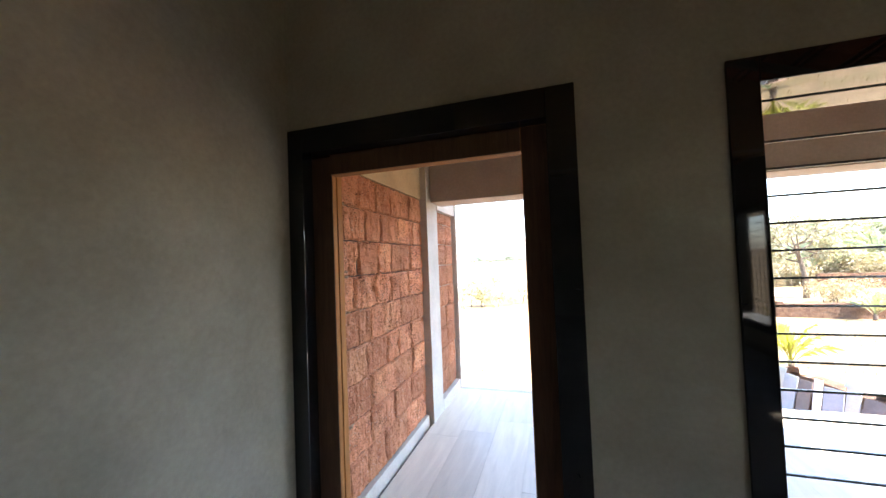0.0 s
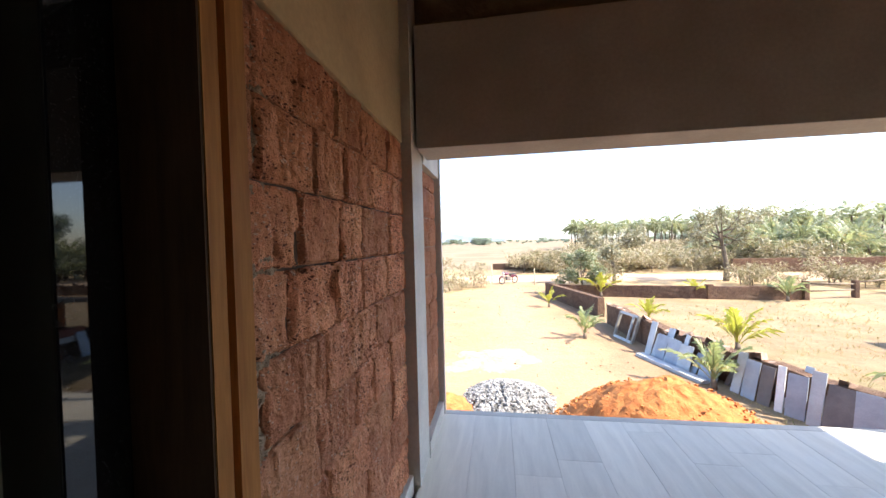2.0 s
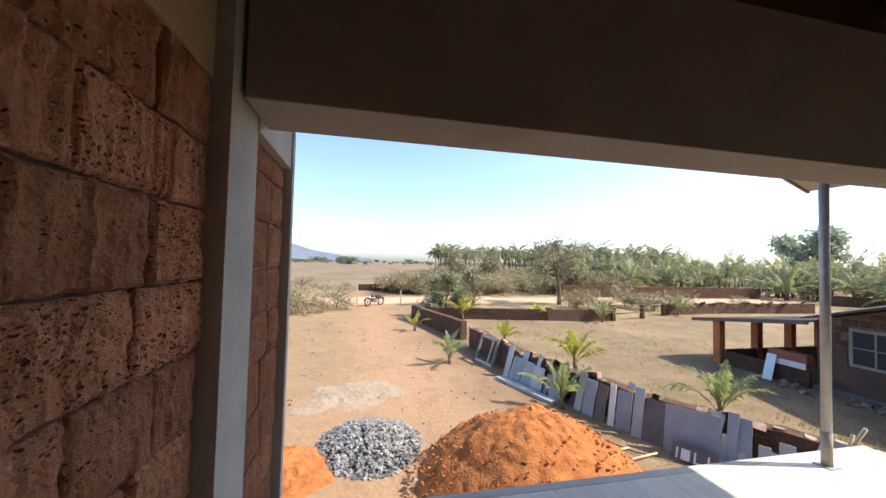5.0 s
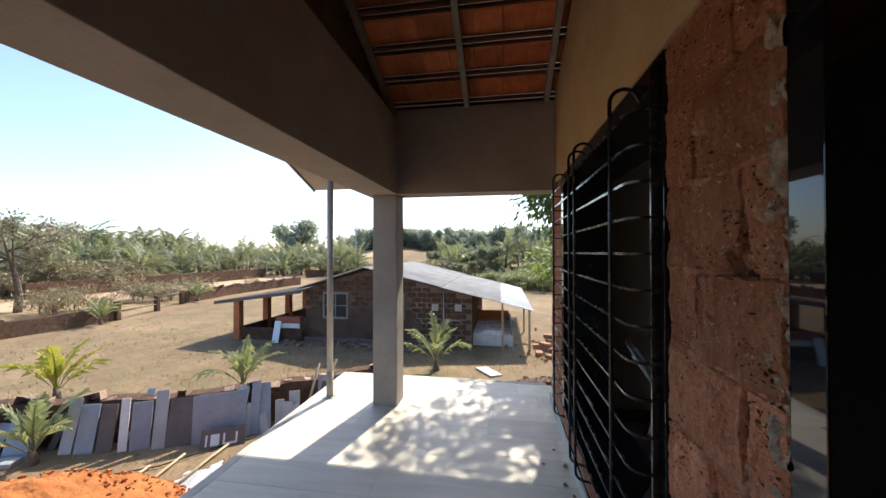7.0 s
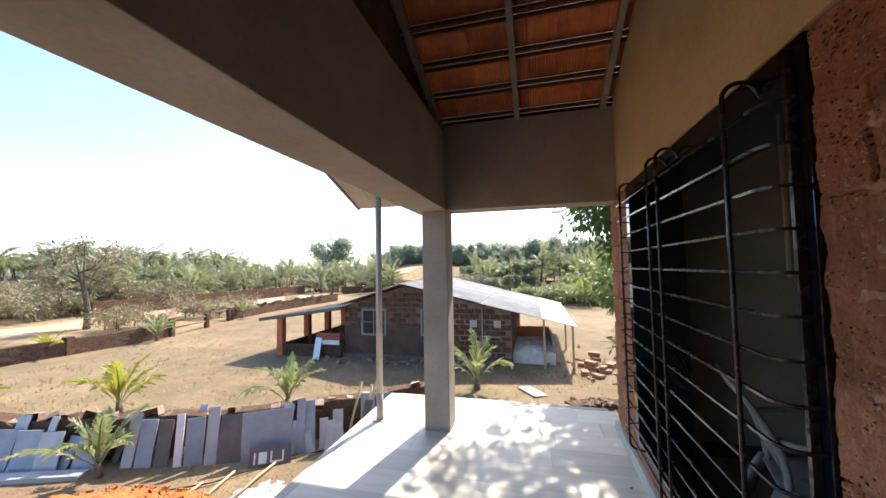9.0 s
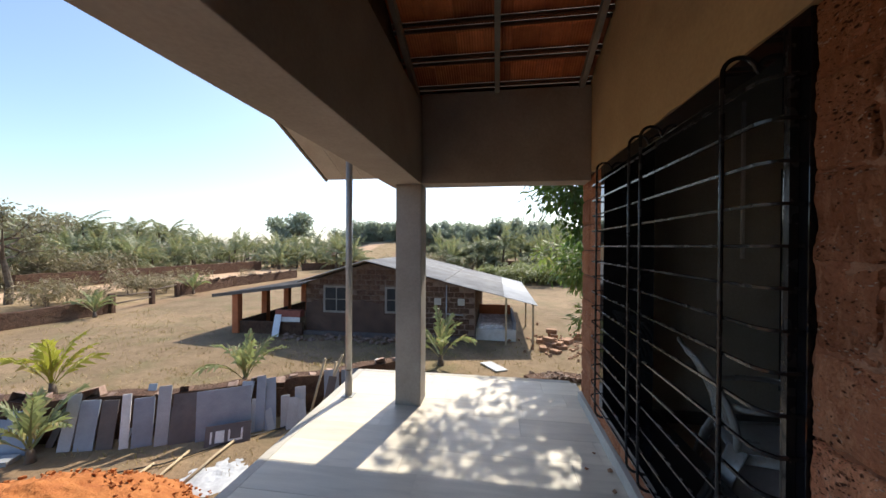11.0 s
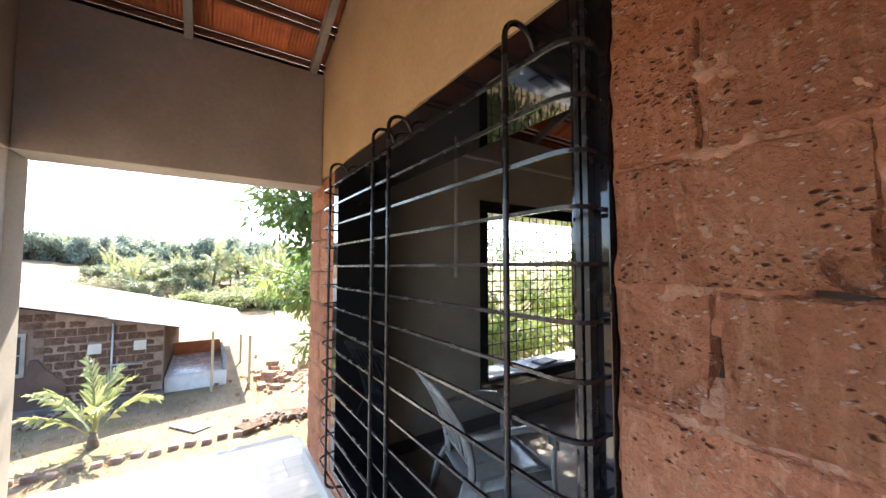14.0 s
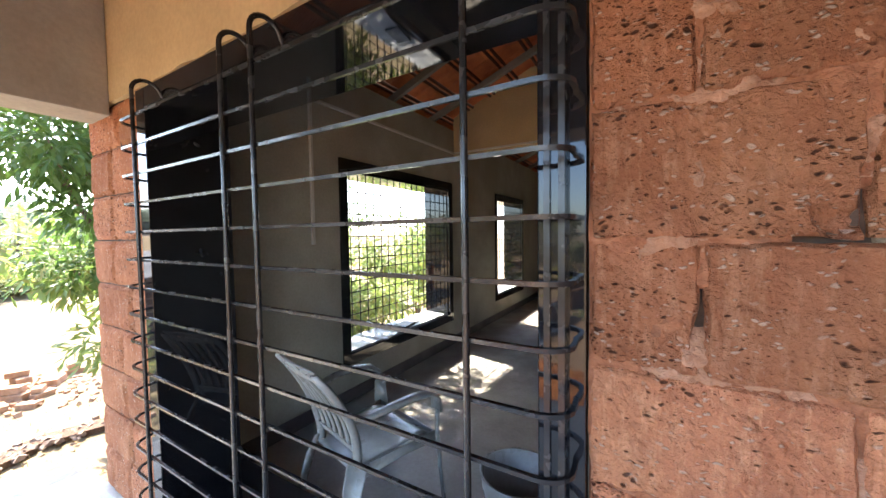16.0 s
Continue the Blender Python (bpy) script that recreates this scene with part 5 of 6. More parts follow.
for i in range(70):
    a, r = radians(rp.uniform(4, 64)), rp.uniform(46, 52)
    x, y = math.cos(a) * r, math.sin(a) * r
    if y < 40 and x < 46:
        continue
    s = rp.uniform(1.2, 2.3)
    plant("dry_shrub", scrub[i % 3], pose(x, y, GZ, 0, 0, rp.uniform(0, 360)) @ Matrix.Diagonal((s, s, s, 1)), "tangled dry brown shrub in front of the palms", "shrub", "roadside shrubs")


for i in range(150):
    x, y = rp.uniform(2, 34), rp.uniform(39.5, 58)
    if y > 45 + x * 0.35:
        y = 39.5 + (y - 39.5) * 0.4
    s = rp.uniform(0.8, 1.7)
    plant("dry_shrub", scrub[i % 3], pose(x, y, GZ, 0, 0, rp.uniform(0, 360)) @ Matrix.Diagonal((s * 1.3, s * 1.3, s, 1)), "tangled dry brown shrub beyond the dirt road", "shrub", "roadside shrubs")


# coconut palms behind the road
def tall_palm(h, seed):
    rnd = random.Random(seed)
    bm = bmesh.new()
    bend = Vector((rnd.uniform(-0.1, 0.1), rnd.uniform(-0.1, 0.1), 0)) * h
    tube(bm, [(0, 0, -0.2), bend * 0.2 + Vector((0, 0, h * 0.35)), bend * 0.6 + Vector((0, 0, h * 0.7)), bend + Vector((0, 0, h))], [0.2, 0.14, 0.12, 0.1] if h > 5 else [0.16, 0.14, 0.12, 0.1], 7)
    me = bpy.data.meshes.new("trunk")
    bm.to_mesh(me)
    bm.free()
    me.materials.append(M["bark"])
    verts, faces = [], []
    low = h < 5
    for i in range(12 if low else 20):
        up = ((i * 7) % 12) / 11 if low else rnd.random()
        lift = 0.15 + 1.3 * up if low else -0.35 + 1.85 * up
        frond(verts, faces, bend + Vector((0, 0, h)), i * 2.4 + rnd.uniform(-0.2, 0.2), lift, rnd.uniform(3.0, 4.2) if low else rnd.uniform(3.2, 4.1), rnd.uniform(0.7, 1.4) if low else rnd.uniform(0.8, 1.5), 0.75, 14, 0.19 if low else 0.2, rnd, 0.85)
    mc = bpy.data.meshes.new("crown")
    mc.from_pydata(verts, [], faces)
    mc.materials.append(M["palm_far_hazed"])
    return me, mc


palms = [tall_palm(h, 80 + i) for i, h in enumerate((0.7, 1.2, 1.9, 5.8, 2.8))]
rp = random.Random(9)
far_grove = (([], []), ([], []))
for i in range(440):
    u = i / 439
    a = radians(63 - 73 * u) + rp.uniform(-0.012, 0.012)
    r = rp.choice((52, 57, 62, 68, 80, 92, 100)) + rp.uniform(-4, 4)
    x, y = math.cos(a) * r, math.sin(a) * r
    if y < 41 and x < 47:
        continue
    if u > 0.72 and (r < 64 or i % 2):
        continue
    az = math.degrees(a)
    if 12.5 < az < 25.5:
        continue
    k = rp.choice((0, 1, 1, 2, 2, 4)) if r < 76 else rp.choice((2, 4, 4, 3)) if az < 46 else 3
    if k == 3 and az < 44:
        k = 4
    s = rp.uniform(0.7, 1.12)
    if r > 71:
        turn = pose(x, y, GZ, 0, 0, rp.uniform(0, 360)) @ Matrix.Diagonal((s, s, s, 1))
        for me, (fv, ff) in zip(palms[k], far_grove):
            at = len(fv)
            fv += [turn @ w.co for w in me.vertices]
            ff += [tuple(at + n for n in p.vertices) for p in me.polygons]
        continue
    plant("coconut_palm", palms[k], pose(x, y, GZ, 0, 0, rp.uniform(0, 360)) @ Matrix.Diagonal((s, s, s, 1)), "feathery coconut palm in the grove beyond the road", "palm", "coconut grove")
for i in range(75):
    a, r = radians(79 - 20 * (i / 74) ** 1.1 + rp.uniform(-0.5, 0.5)), rp.uniform(112, 145)
    s = rp.uniform(0.95, 1.3)
    turn = pose(math.cos(a) * r, math.sin(a) * r, GZ, 0, 0, rp.uniform(0, 360)) @ Matrix.Diagonal((s, s, s, 1))
    for me, (fv, ff) in zip(palms[3], far_grove):
        at = len(fv)
        fv += [turn @ w.co for w in me.vertices]
        ff += [tuple(at + n for n in p.vertices) for p in me.polygons]
for i in range(70):
    a, r = radians(80 - 24 * i / 69 + rp.uniform(-0.5, 0.5)), rp.uniform(78, 102)
    s = rp.uniform(1.1, 2.0)
    plant("dry_shrub", scrub[i % 3], pose(math.cos(a) * r, math.sin(a) * r, GZ, 0, 0, rp.uniform(0, 360)) @ Matrix.Diagonal((s * 1.2, s * 1.2, s, 1)), "tall dusty thicket in front of the far palms", "shrub", "far thicket")
tagged(quick("grove_trunks", *far_grove[0], M["bark"]), "slender trunks of the far coconut grove", "palms", kind="stuff")
tagged(quick("grove_fronds", *far_grove[1], M["palm_far_hazed"]), "feathery fronds of the far coconut grove", "palms", kind="stuff")
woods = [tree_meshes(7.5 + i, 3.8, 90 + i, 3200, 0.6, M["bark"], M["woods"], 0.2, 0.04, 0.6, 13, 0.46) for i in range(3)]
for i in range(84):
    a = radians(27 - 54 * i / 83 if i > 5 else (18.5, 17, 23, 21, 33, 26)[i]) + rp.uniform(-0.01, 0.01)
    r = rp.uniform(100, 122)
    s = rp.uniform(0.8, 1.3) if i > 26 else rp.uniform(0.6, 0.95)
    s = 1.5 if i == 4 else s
    plant("woodland_tree", woods[i % 3], pose(math.cos(a) * r, math.sin(a) * r, GZ + rise(math.cos(a) * r, math.sin(a) * r) + (0.6 if i > 20 else 0), 0, 0, rp.uniform(0, 360)) @ Matrix.Diagonal((s, s, s, 1)), "far woodland tree, its green paled in the colour for haze", "tree", "far woodland")
for i in range(46):
    a, r = radians(rp.uniform(-14, 12)), rp.uniform(42, 62)
    s = rp.uniform(0.7, 1.2)
    plant("green_shrub", bushy, pose(math.cos(a) * r, math.sin(a) * r, GZ, 0, 0, rp.uniform(0, 360)) @ Matrix.Diagonal((s, s, s * 0.8, 1)), "leafy green shrub beyond the neighbouring house", "shrub", "far shrubs")
hedge = tree_meshes(1.7, 1.2, 51, 1500, 0.2, M["bark"], M["hedge_leaf"], 0.04, 0.12, 0.5, 9, 0.5)
for i in range(26):
    a, r = radians(7.0 - 15.0 * i / 25 + rp.uniform(-0.4, 0.4)), rp.uniform(33, 38)
    s = rp.uniform(0.7, 1.15)
    plant("hedge_bush", hedge, pose(math.cos(a) * r, math.sin(a) * r, GZ, 0, 0, rp.uniform(0, 360)) @ Matrix.Diagonal((s, s, s, 1)), "yellow-green bush in a row beyond the neighbouring house", "bush", "yellow hedge")
rounded = tree_meshes(4.2, 1.5, 53, 2600, 0.26, M["bark"], M["bush_leaf"], 0.12, 0.5, 0.5, 9, 0.5)
for az, r, s in ((10.2, 52, 0.95), (8.6, 50, 0.9), (7.4, 53, 1.0), (5.8, 46, 1.05), (13.5, 60, 0.9)):
    plant("round_tree", rounded, pose(math.cos(radians(az)) * r, math.sin(radians(az)) * r, GZ, 0, 0, az * 40) @ Matrix.Diagonal((s, s, s, 1)), "small round-crowned tree beyond the neighbouring house", "tree", "round trees")
for i in range(16):
    a, r = radians(4.5 - 13.0 * i / 15 + rp.uniform(-0.5, 0.5)), rp.uniform(47, 58)
    s = rp.uniform(0.85, 1.2)
    plant("coconut_palm", palms[4 if i % 3 else 2], pose(math.cos(a) * r, math.sin(a) * r, GZ, 0, 0, rp.uniform(0, 360)) @ Matrix.Diagonal((s, s, s, 1)), "feathery coconut palm beyond the neighbouring house", "palm", "coconut grove")
for i in range(170):
    a, r = radians(rp.uniform(62, 130)), rp.uniform(260, 500)
    s = rp.uniform(0.2, 0.8) if i % 9 else 1.3
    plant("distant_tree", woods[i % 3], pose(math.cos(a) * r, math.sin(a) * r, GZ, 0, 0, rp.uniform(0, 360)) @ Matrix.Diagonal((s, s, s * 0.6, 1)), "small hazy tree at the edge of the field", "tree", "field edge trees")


def hill():
    verts, faces = [], []
    n = 40
    for i in range(n + 1):
        x = -700 + 720 * i / n
        u = (x + 330) / 330
        top = 62 * math.exp(-u * u * 2.6) + 3 * noise.noise(Vector((x * 0.02, 0, 0)))
        for y, z in ((900, -3), (980, top), (1100, top * 0.9), (1200, -3)):
            verts.append((x, y, z))
    for i in range(n):
        for k in range(3):
            a = i * 4 + k
            faces.append((a, a + 4, a + 5, a + 1))
    return quick("backdrop_hill", verts, faces, M["hill"], smooth=True)


structure(hill(), "low hazy blue hill on the horizon", "hill")

# dry grass tufts, too many to count
rg = random.Random(3)
verts, faces = [], []
for i in range(5200):
    if i % 3 == 0:
        x, y = rg.uniform(5.5, 17), rg.uniform(6, 22.5)
    elif i % 3 == 1:
        x, y = rg.uniform(4.6, 13), rg.uniform(0.5, 12)
        if abs(x - (4.3 + (13 - y) * 0.35)) < 0.5:
            continue
    else:
        x, y = rg.uniform(-9, 1.2), rg.uniform(12, 30)
        if abs(x - 0.3) < 2.2 or noise.noise(Vector((x * 0.5, y * 0.5, 3))) < 0.1:
            continue
    for _ in range(3):
        k = len(verts)
        b = Vector((x + rg.gauss(0, 0.05), y + rg.gauss(0, 0.05), GZ - 0.02))
        d = Vector((rg.gauss(0, 0.5), rg.gauss(0, 0.5), 1)).normalized() * rg.uniform(0.05, 0.14)
        s = Vector((rg.gauss(0, 1), rg.gauss(0, 1), 0)).normalized() * 0.012
        verts += [b - s, b + s, b + d]
        faces.append((k, k + 1, k + 2))
tagged(quick("dry_grass", verts, faces, M["dry_grass"]), "short dry brown grass over the plot", "grass", kind="stuff")

# ---- neighbouring house ----
HX, HY0, HY1, RIDGE = 13.05, 4.07, 10.8, 8.2
nb = thing("neighbour_house", (HX, HY0, GZ), "low laterite house with a grey sheet roof and a side porch", "house")


def N(x, y, z):
    return (x - HX, y - HY0, z - GZ)


def wall_top(y):
    return 0.86 - (RIDGE - y) * 0.225 if y < RIDGE else 0.86 - (y - RIDGE) * 0.30


def prism(x0, x1, prof):
    n = len(prof)
    v = [N(x0, y, z) for y, z in prof] + [N(x1, y, z) for y, z in prof]
    f = [tuple(range(n)), tuple(range(2 * n - 1, n - 1, -1))] + [(i, i + n, (i + 1) % n + n, (i + 1) % n) for i in range(n)]
    return v, f


v, f = prism(HX, HX + 0.3, [(HY0, GZ - 0.05), (HY0, wall_top(HY0)), (RIDGE, 0.86), (HY1, wall_top(HY1)), (HY1, GZ - 0.05)])
gable_wall = quick("gable_wall", v, f, M["mortar_gable"], nb, "mortar-jointed laterite gable wall")
v, f = prism(HX - 0.004, HX, [(HY0 + 0.01, GZ), (HY0 + 0.01, wall_top(HY0) - 0.03), (6.35, wall_top(6.35) - 0.03), (6.35, GZ)])
quick("pointing", v, f, M["mortar_point"], nb, "pale cement pointing between the bricks")
boxes("side_wall", [(*N(HX + 0.3, HY0, GZ - 0.05), *N(20.4, HY0 + 0.25, wall_top(HY0)))], M["laterite_old"], nb)
boxes("side_wall", [(*N(HX + 0.3, HY1 - 0.25, GZ - 0.05), *N(20.4, HY1, wall_top(HY1) - 0.02))], M["laterite_old"], nb)
v, f = prism(20.1, 20.4, [(HY0 + 0.25, GZ - 0.05), (HY0 + 0.25, wall_top(HY0)), (RIDGE, 0.86), (HY1 - 0.25, wall_top(HY1)), (HY1 - 0.25, GZ - 0.05)])
quick("rear_wall", v, f, M["laterite_old"], nb)


def sheet_roof(name, x0, x1, ya, za, yb, zb, material, pitch=0.146, amp=0.02, thick=0.012, label=""):
    """Corrugated sheet from (ya, za) down to (yb, zb), its waves across x."""
    verts, faces = [], []
    n = int((x1 - x0) / pitch * 6)
    for i in range(n + 1):
        x = x0 + (x1 - x0) * i / n
        w = amp * math.sin(2 * math.pi * (x - x0) / pitch)
        for y, z in ((ya, za), (yb, zb)):
            verts += [N(x, y, z + w), N(x, y, z + w - thick)]
    for i in range(n):
        a = i * 4
        faces += [(a, a + 4, a + 6, a + 2), (a + 1, a + 3, a + 7, a + 5), (a, a + 1, a + 5, a + 4), (a + 2, a + 6, a + 7, a + 3)]
    faces += [(0, 2, 3, 1), (n * 4, n * 4 + 1, n * 4 + 3, n * 4 + 2)]
    return quick(name, verts, faces, material, nb, label)


def soot_coat():
    """Sooty plaster over the lower gable, its top edge uneven, leaving out the windows."""
    verts, faces = [], []
    n = 96
    for i in range(n + 1):
        y = 5.95 + (HY1 - 5.96) * i / n
        top = -0.72 + 0.30 * noise.fractal(Vector((y * 0.9, 2, 0)), 0.8, 2.0, 4) - 0.5 * max(0.0, 1 - (y - 5.95) / 0.5)
        if 8.93 < y < 10.09 or 6.63 < y < 7.57:
            top = min(top, -1.12)
        verts += [N(HX - 0.036, y, GZ), N(HX - 0.036, y, top), N(HX, y, top + 0.03)]
    for i in range(n):
        k = i * 3
        faces += [(k, k + 1, k + 4, k + 3), (k + 1, k + 2, k + 5, k + 4)]
    return quick("lower_coat", verts, faces, M["soot"], nb, "sooty dark plaster on the lower wall")


soot_coat()
sheet_roof("roof_sheet", 12.6, 20.8, RIDGE, 0.98, 5.15, 0.275, M["sheet"], label="weathered grey corrugated sheet")
sheet_roof("roof_sheet", 12.6, 20.8, 5.25, 0.268, 3.0, -0.245, M["sheet"], label="weathered grey corrugated sheet")
sheet_roof("roof_sheet", 12.6, 20.8, 3.2, -0.20, 1.85, -0.53, M["sheet_pale"], label="pale newer corrugated sheet")
sheet_roof("roof_sheet", 12.6, 20.8, RIDGE, 0.98, 11.0, 0.12, M["sheet"])
sheet_roof("roof_sheet", 12.55, 20.8, 10.7, 0.05, 14.5, -0.45, M["sheet_old"], label="low porch roof sheet")
quick("verge_board", [N(x, y, z + dz) for x in (12.50, 12.548) for y, z in ((10.7, 0.05), (14.55, -0.457)) for dz in (-0.10, 0.03)], [(0, 1, 3, 2), (4, 6, 7, 5), (0, 4, 5, 1), (2, 3, 7, 6), (1, 5, 7, 3), (0, 2, 6, 4)], M["sheet_old"], nb)
tubes("eave_pole", [[N(12.75, 1.98, -0.56), N(20.6, 1.98, -0.56)], [N(12.7, 14.35, -0.49), N(20.0, 14.35, -0.49)]], 0.035, M["bark"], nb)


def house_window(y0, y1, z0, z1, label):
    w = boxes("window", [(*N(HX - 0.03, y0, z0), *N(HX - 0.021, y1, z1))], M["window_dark"], nb, label)
    t = 0.08
    boxes("window_frame", [(*N(HX - 0.05, y0 - t, z0 - t), *N(HX + 0.0, y0, z1 + t)), (*N(HX - 0.05, y1, z0 - t), *N(HX + 0.0, y1 + t, z1 + t)),
                           (*N(HX - 0.05, y0, z1), *N(HX + 0.0, y1, z1 + t)), (*N(HX - 0.05, y0, z0 - t), *N(HX + 0.0, y1, z0))], M["rafter"], w, "weathered grey window frame")
    boxes("mullion", [(*N(HX - 0.045, (y0 + y1) / 2 - 0.02, z0), *N(HX - 0.0305, (y0 + y1) / 2 + 0.02, z1)), (*N(HX - 0.045, y0, (z0 + z1) / 2 - 0.015), *N(HX - 0.031, (y0 + y1) / 2 - 0.021, (z0 + z1) / 2 + 0.015)), (*N(HX - 0.045, (y0 + y1) / 2 + 0.021, (z0 + z1) / 2 - 0.015), *N(HX - 0.031, y1, (z0 + z1) / 2 + 0.015))], M["rafter"], w)


house_window(9.05, 9.97, -1.02, -0.12, "dark window in a weathered grey frame")
house_window(6.75, 7.45, -0.98, -0.12, "dark window in a weathered grey frame")
for y in (5.47, 4.58):
    boxes("vent_block", [(*N(HX - 0.045, y - 0.13, -0.68), *N(HX + 0.01, y + 0.13, -0.43))], M["cement_light"], nb, "small pale cement vent", bevel=0.01)
tubes("drain_pipe", [[N(HX - 0.06, 5.13, GZ), N(HX - 0.06, 5.13, 0.08)], [N(HX - 0.06, 5.13, -1.0), N(HX - 0.06, 4.5, -1.04)]], 0.025, M["galvanised"], nb)
boxes("plinth", [(*N(HX - 0.18, HY0 - 0.05, GZ - 0.05), *N(HX - 0.031, 13.8, GZ + 0.17))], M["slab_dark"], nb, bevel=0.02)
for y, x in ((13.62, 12.75), (13.65, 14.6), (13.65, 16.3), (13.65, 17.9)):
    boxes("porch_post", [(*N(x - 0.13, y - 0.13, GZ), *N(x + 0.13, y + 0.13, 0.02 - (y - 10.7) * 0.1316))], M["orange_paint"], nb, "orange painted porch post", bevel=0.01)
boxes("porch_wall", [(*N(12.72, 10.81, GZ), *N(12.86, 13.48, GZ + 0.5)), (*N(12.9, 13.53, GZ), *N(18.0, 13.66, GZ + 0.5))], M["laterite_old"], nb)
boxes("counter_front", [(*N(12.68, 10.87, -1.46), *N(12.715, 11.9, -1.28))], M["white_paint"], nb, "whitewashed counter front", bevel=0.006)
boxes("counter", [(*N(12.70, 10.85, -1.275), *N(13.0, 11.92, -1.02))], M["red_paint"], nb, "red painted counter panel", bevel=0.01)
board = boxes("leaning_board", [(-0.14, -0.02, 0, 0.14, 0.0, 0.85)], M["blue_wash"], nb, "pale board leaning on the porch wall")
board.matrix_basis = Matrix.Translation(N(12.42, 11.75, GZ)) @ pose(0, 0, 0, -16, 0, -90)
boxes("lean_to_post", [(*N(12.72, 1.95, GZ - 0.05), *N(12.79, 2.02, -0.55))], M["pale_wood"], nb)
boxes("lean_to_post", [(*N(12.72, 2.9, GZ - 0.05), *N(12.79, 2.97, -0.32))], M["pale_wood"], nb)
boxes("lean_to_post", [(*N(16.0, 1.95, GZ - 0.05), *N(16.07, 2.02, -0.55))], M["pale_wood"], nb)

# wash platform under the lean-to roof
tank = thing("wash_platform", (13.3, 2.55, GZ), "low cement wash platform with pale blue floor", "platform")
boxes("platform_body", [(0, 0, -0.05, 3.2, 1.5, 0.42)], M["white_paint"], tank, bevel=0.01)
boxes("platform_floor", [(0.1, 0.1, 0.42, 3.1, 1.4, 0.432)], M["blue_wash"], tank, "pale blue washed floor")
boxes("parapet", [(0.0, 0.0, 0.42, 3.2, 0.099, 0.72)], M["slab_grey"], tank, bevel=0.01)
boxes("brick_kerb", [(3.0, 0.1, 0.433, 3.2, 1.5, 0.85)], M["orange_paint"], tank, "exposed orange brick kerb", bevel=0.02)
for i, (x, y, s) in enumerate(((12.3, 1.7, 0.32), (12.75, 1.4, 0.4), (13.2, 1.6, 0.36), (12.5, 1.05, 0.3), (13.3, 0.7, 0.42), (14.1, 1.1, 0.4), (12.0, 1.35, 0.28), (13.8, 0.2, 0.36))):
    bk = thing("loose_block", pose(x, y, GZ, 0, 0, i * 37), "loose laterite block lying on dry ground", "block", "loose blocks")
    boxes("block", [(-s * 0.6, -s * 0.35, -0.02, s * 0.6, s * 0.35, s * 0.42)], M["block_tan"], bk, bevel=0.025)
    if i % 2:
        top = thing("loose_block", pose(x + 0.06, y + 0.04, GZ + s * 0.42, 0, 0, i * 51), "loose laterite block stacked on another block", "block", "loose blocks")
        boxes("block", [(-s * 0.5, -s * 0.3, 0.0, s * 0.5, s * 0.3, s * 0.38)], M["block_tan"], top, bevel=0.025)
for i in range(13):
    y = 2.5 + 0.27 * i
    bk = thing("kerb_block", pose(9.22 + 0.05 * math.sin(i * 2.3), y, GZ, 0, 0, 84 + 13 * math.sin(i * 1.7)), "rough laterite block in a row edging the path", "block", "path edging")
    s = 0.18 + 0.05 * math.sin(i * 3.1)
    boxes("block", [(-s * 0.5, -s * 0.35, -0.03, s * 0.5, s * 0.35, s * 0.6)], M["cap"], bk, bevel=0.03)
rubble_wall("wall_rubble_ridge", [(9.25, 2.45), (9.75, 1.6), (9.5, 0.7), (9.0, -0.2)], 0.12, 0.4, 23, "low ridge of earth and broken laterite blocks", False, 0.4, 0.2)
stones("ridge_rubble", 70, lambda r: (9.5 + r.gauss(0, 0.2), r.uniform(-0.1, 2.4), GZ + 0.1), 0.09, M["cap"], 37, "broken dusty blocks heaped along the low ridge", "rubble")
stones("yard_rubble", 150, lambda r: (r.gauss(13.0, 0.8), r.gauss(0.9, 0.7), GZ + 0.03), 0.1, M["block_tan"], 29, "broken tan blocks scattered beside the wash platform", "rubble")
stones("house_rubble", 90, lambda r: (r.uniform(12.0, 12.9), r.uniform(5.0, 11.4), GZ + 0.04), 0.15, M["cap"], 27, "broken laterite rubble along the neighbouring wall", "rubble")
brd = thing("cement_board", pose(10.25, 3.35, GZ + 0.02, 3, 0, 35), "pale cement board lying on the ground", "board")
boxes("sheet", [(-0.42, -0.2, 0, 0.42, 0.2, 0.03)], M["slab_pale"], brd, bevel=0.004)
sack = thing("cement_sack", (9.9, 6.75, GZ), "crumpled white sack lying on the ground", "sack")
bm = bmesh.new()
bmesh.ops.create_icosphere(bm, subdivisions=3, radius=1)
for q in bm.verts:
    q.co = Vector((q.co.x * 0.26, q.co.y * 0.15, max(-0.0, q.co.z * 0.11 + 0.06))) * (1 + 0.3 * noise.noise(q.co * 2.2))
part("sack_body", bm, M["white_paint"], sack, smooth=True)

# ---- hut and pole on the far slope ----
hx, hy = 66 * math.cos(radians(27.2)), 66 * math.sin(radians(27.2))
hut = thing("far_hut", pose(hx, hy, GZ + rise(hx, hy) - 0.1, 0, 0, 20), "small tile-roofed hut on the bare field", "hut")
boxes("hut_wall", [(-1.5, -2.0, 0, 1.5, 2.0, 2.2)], M["plaster_warm"], hut, "pale earth wall")
boxes("hut_door", [(-1.54, -0.4, 0, -1.501, 0.4, 1.8)], M["window_dark"], hut, "dark doorway")
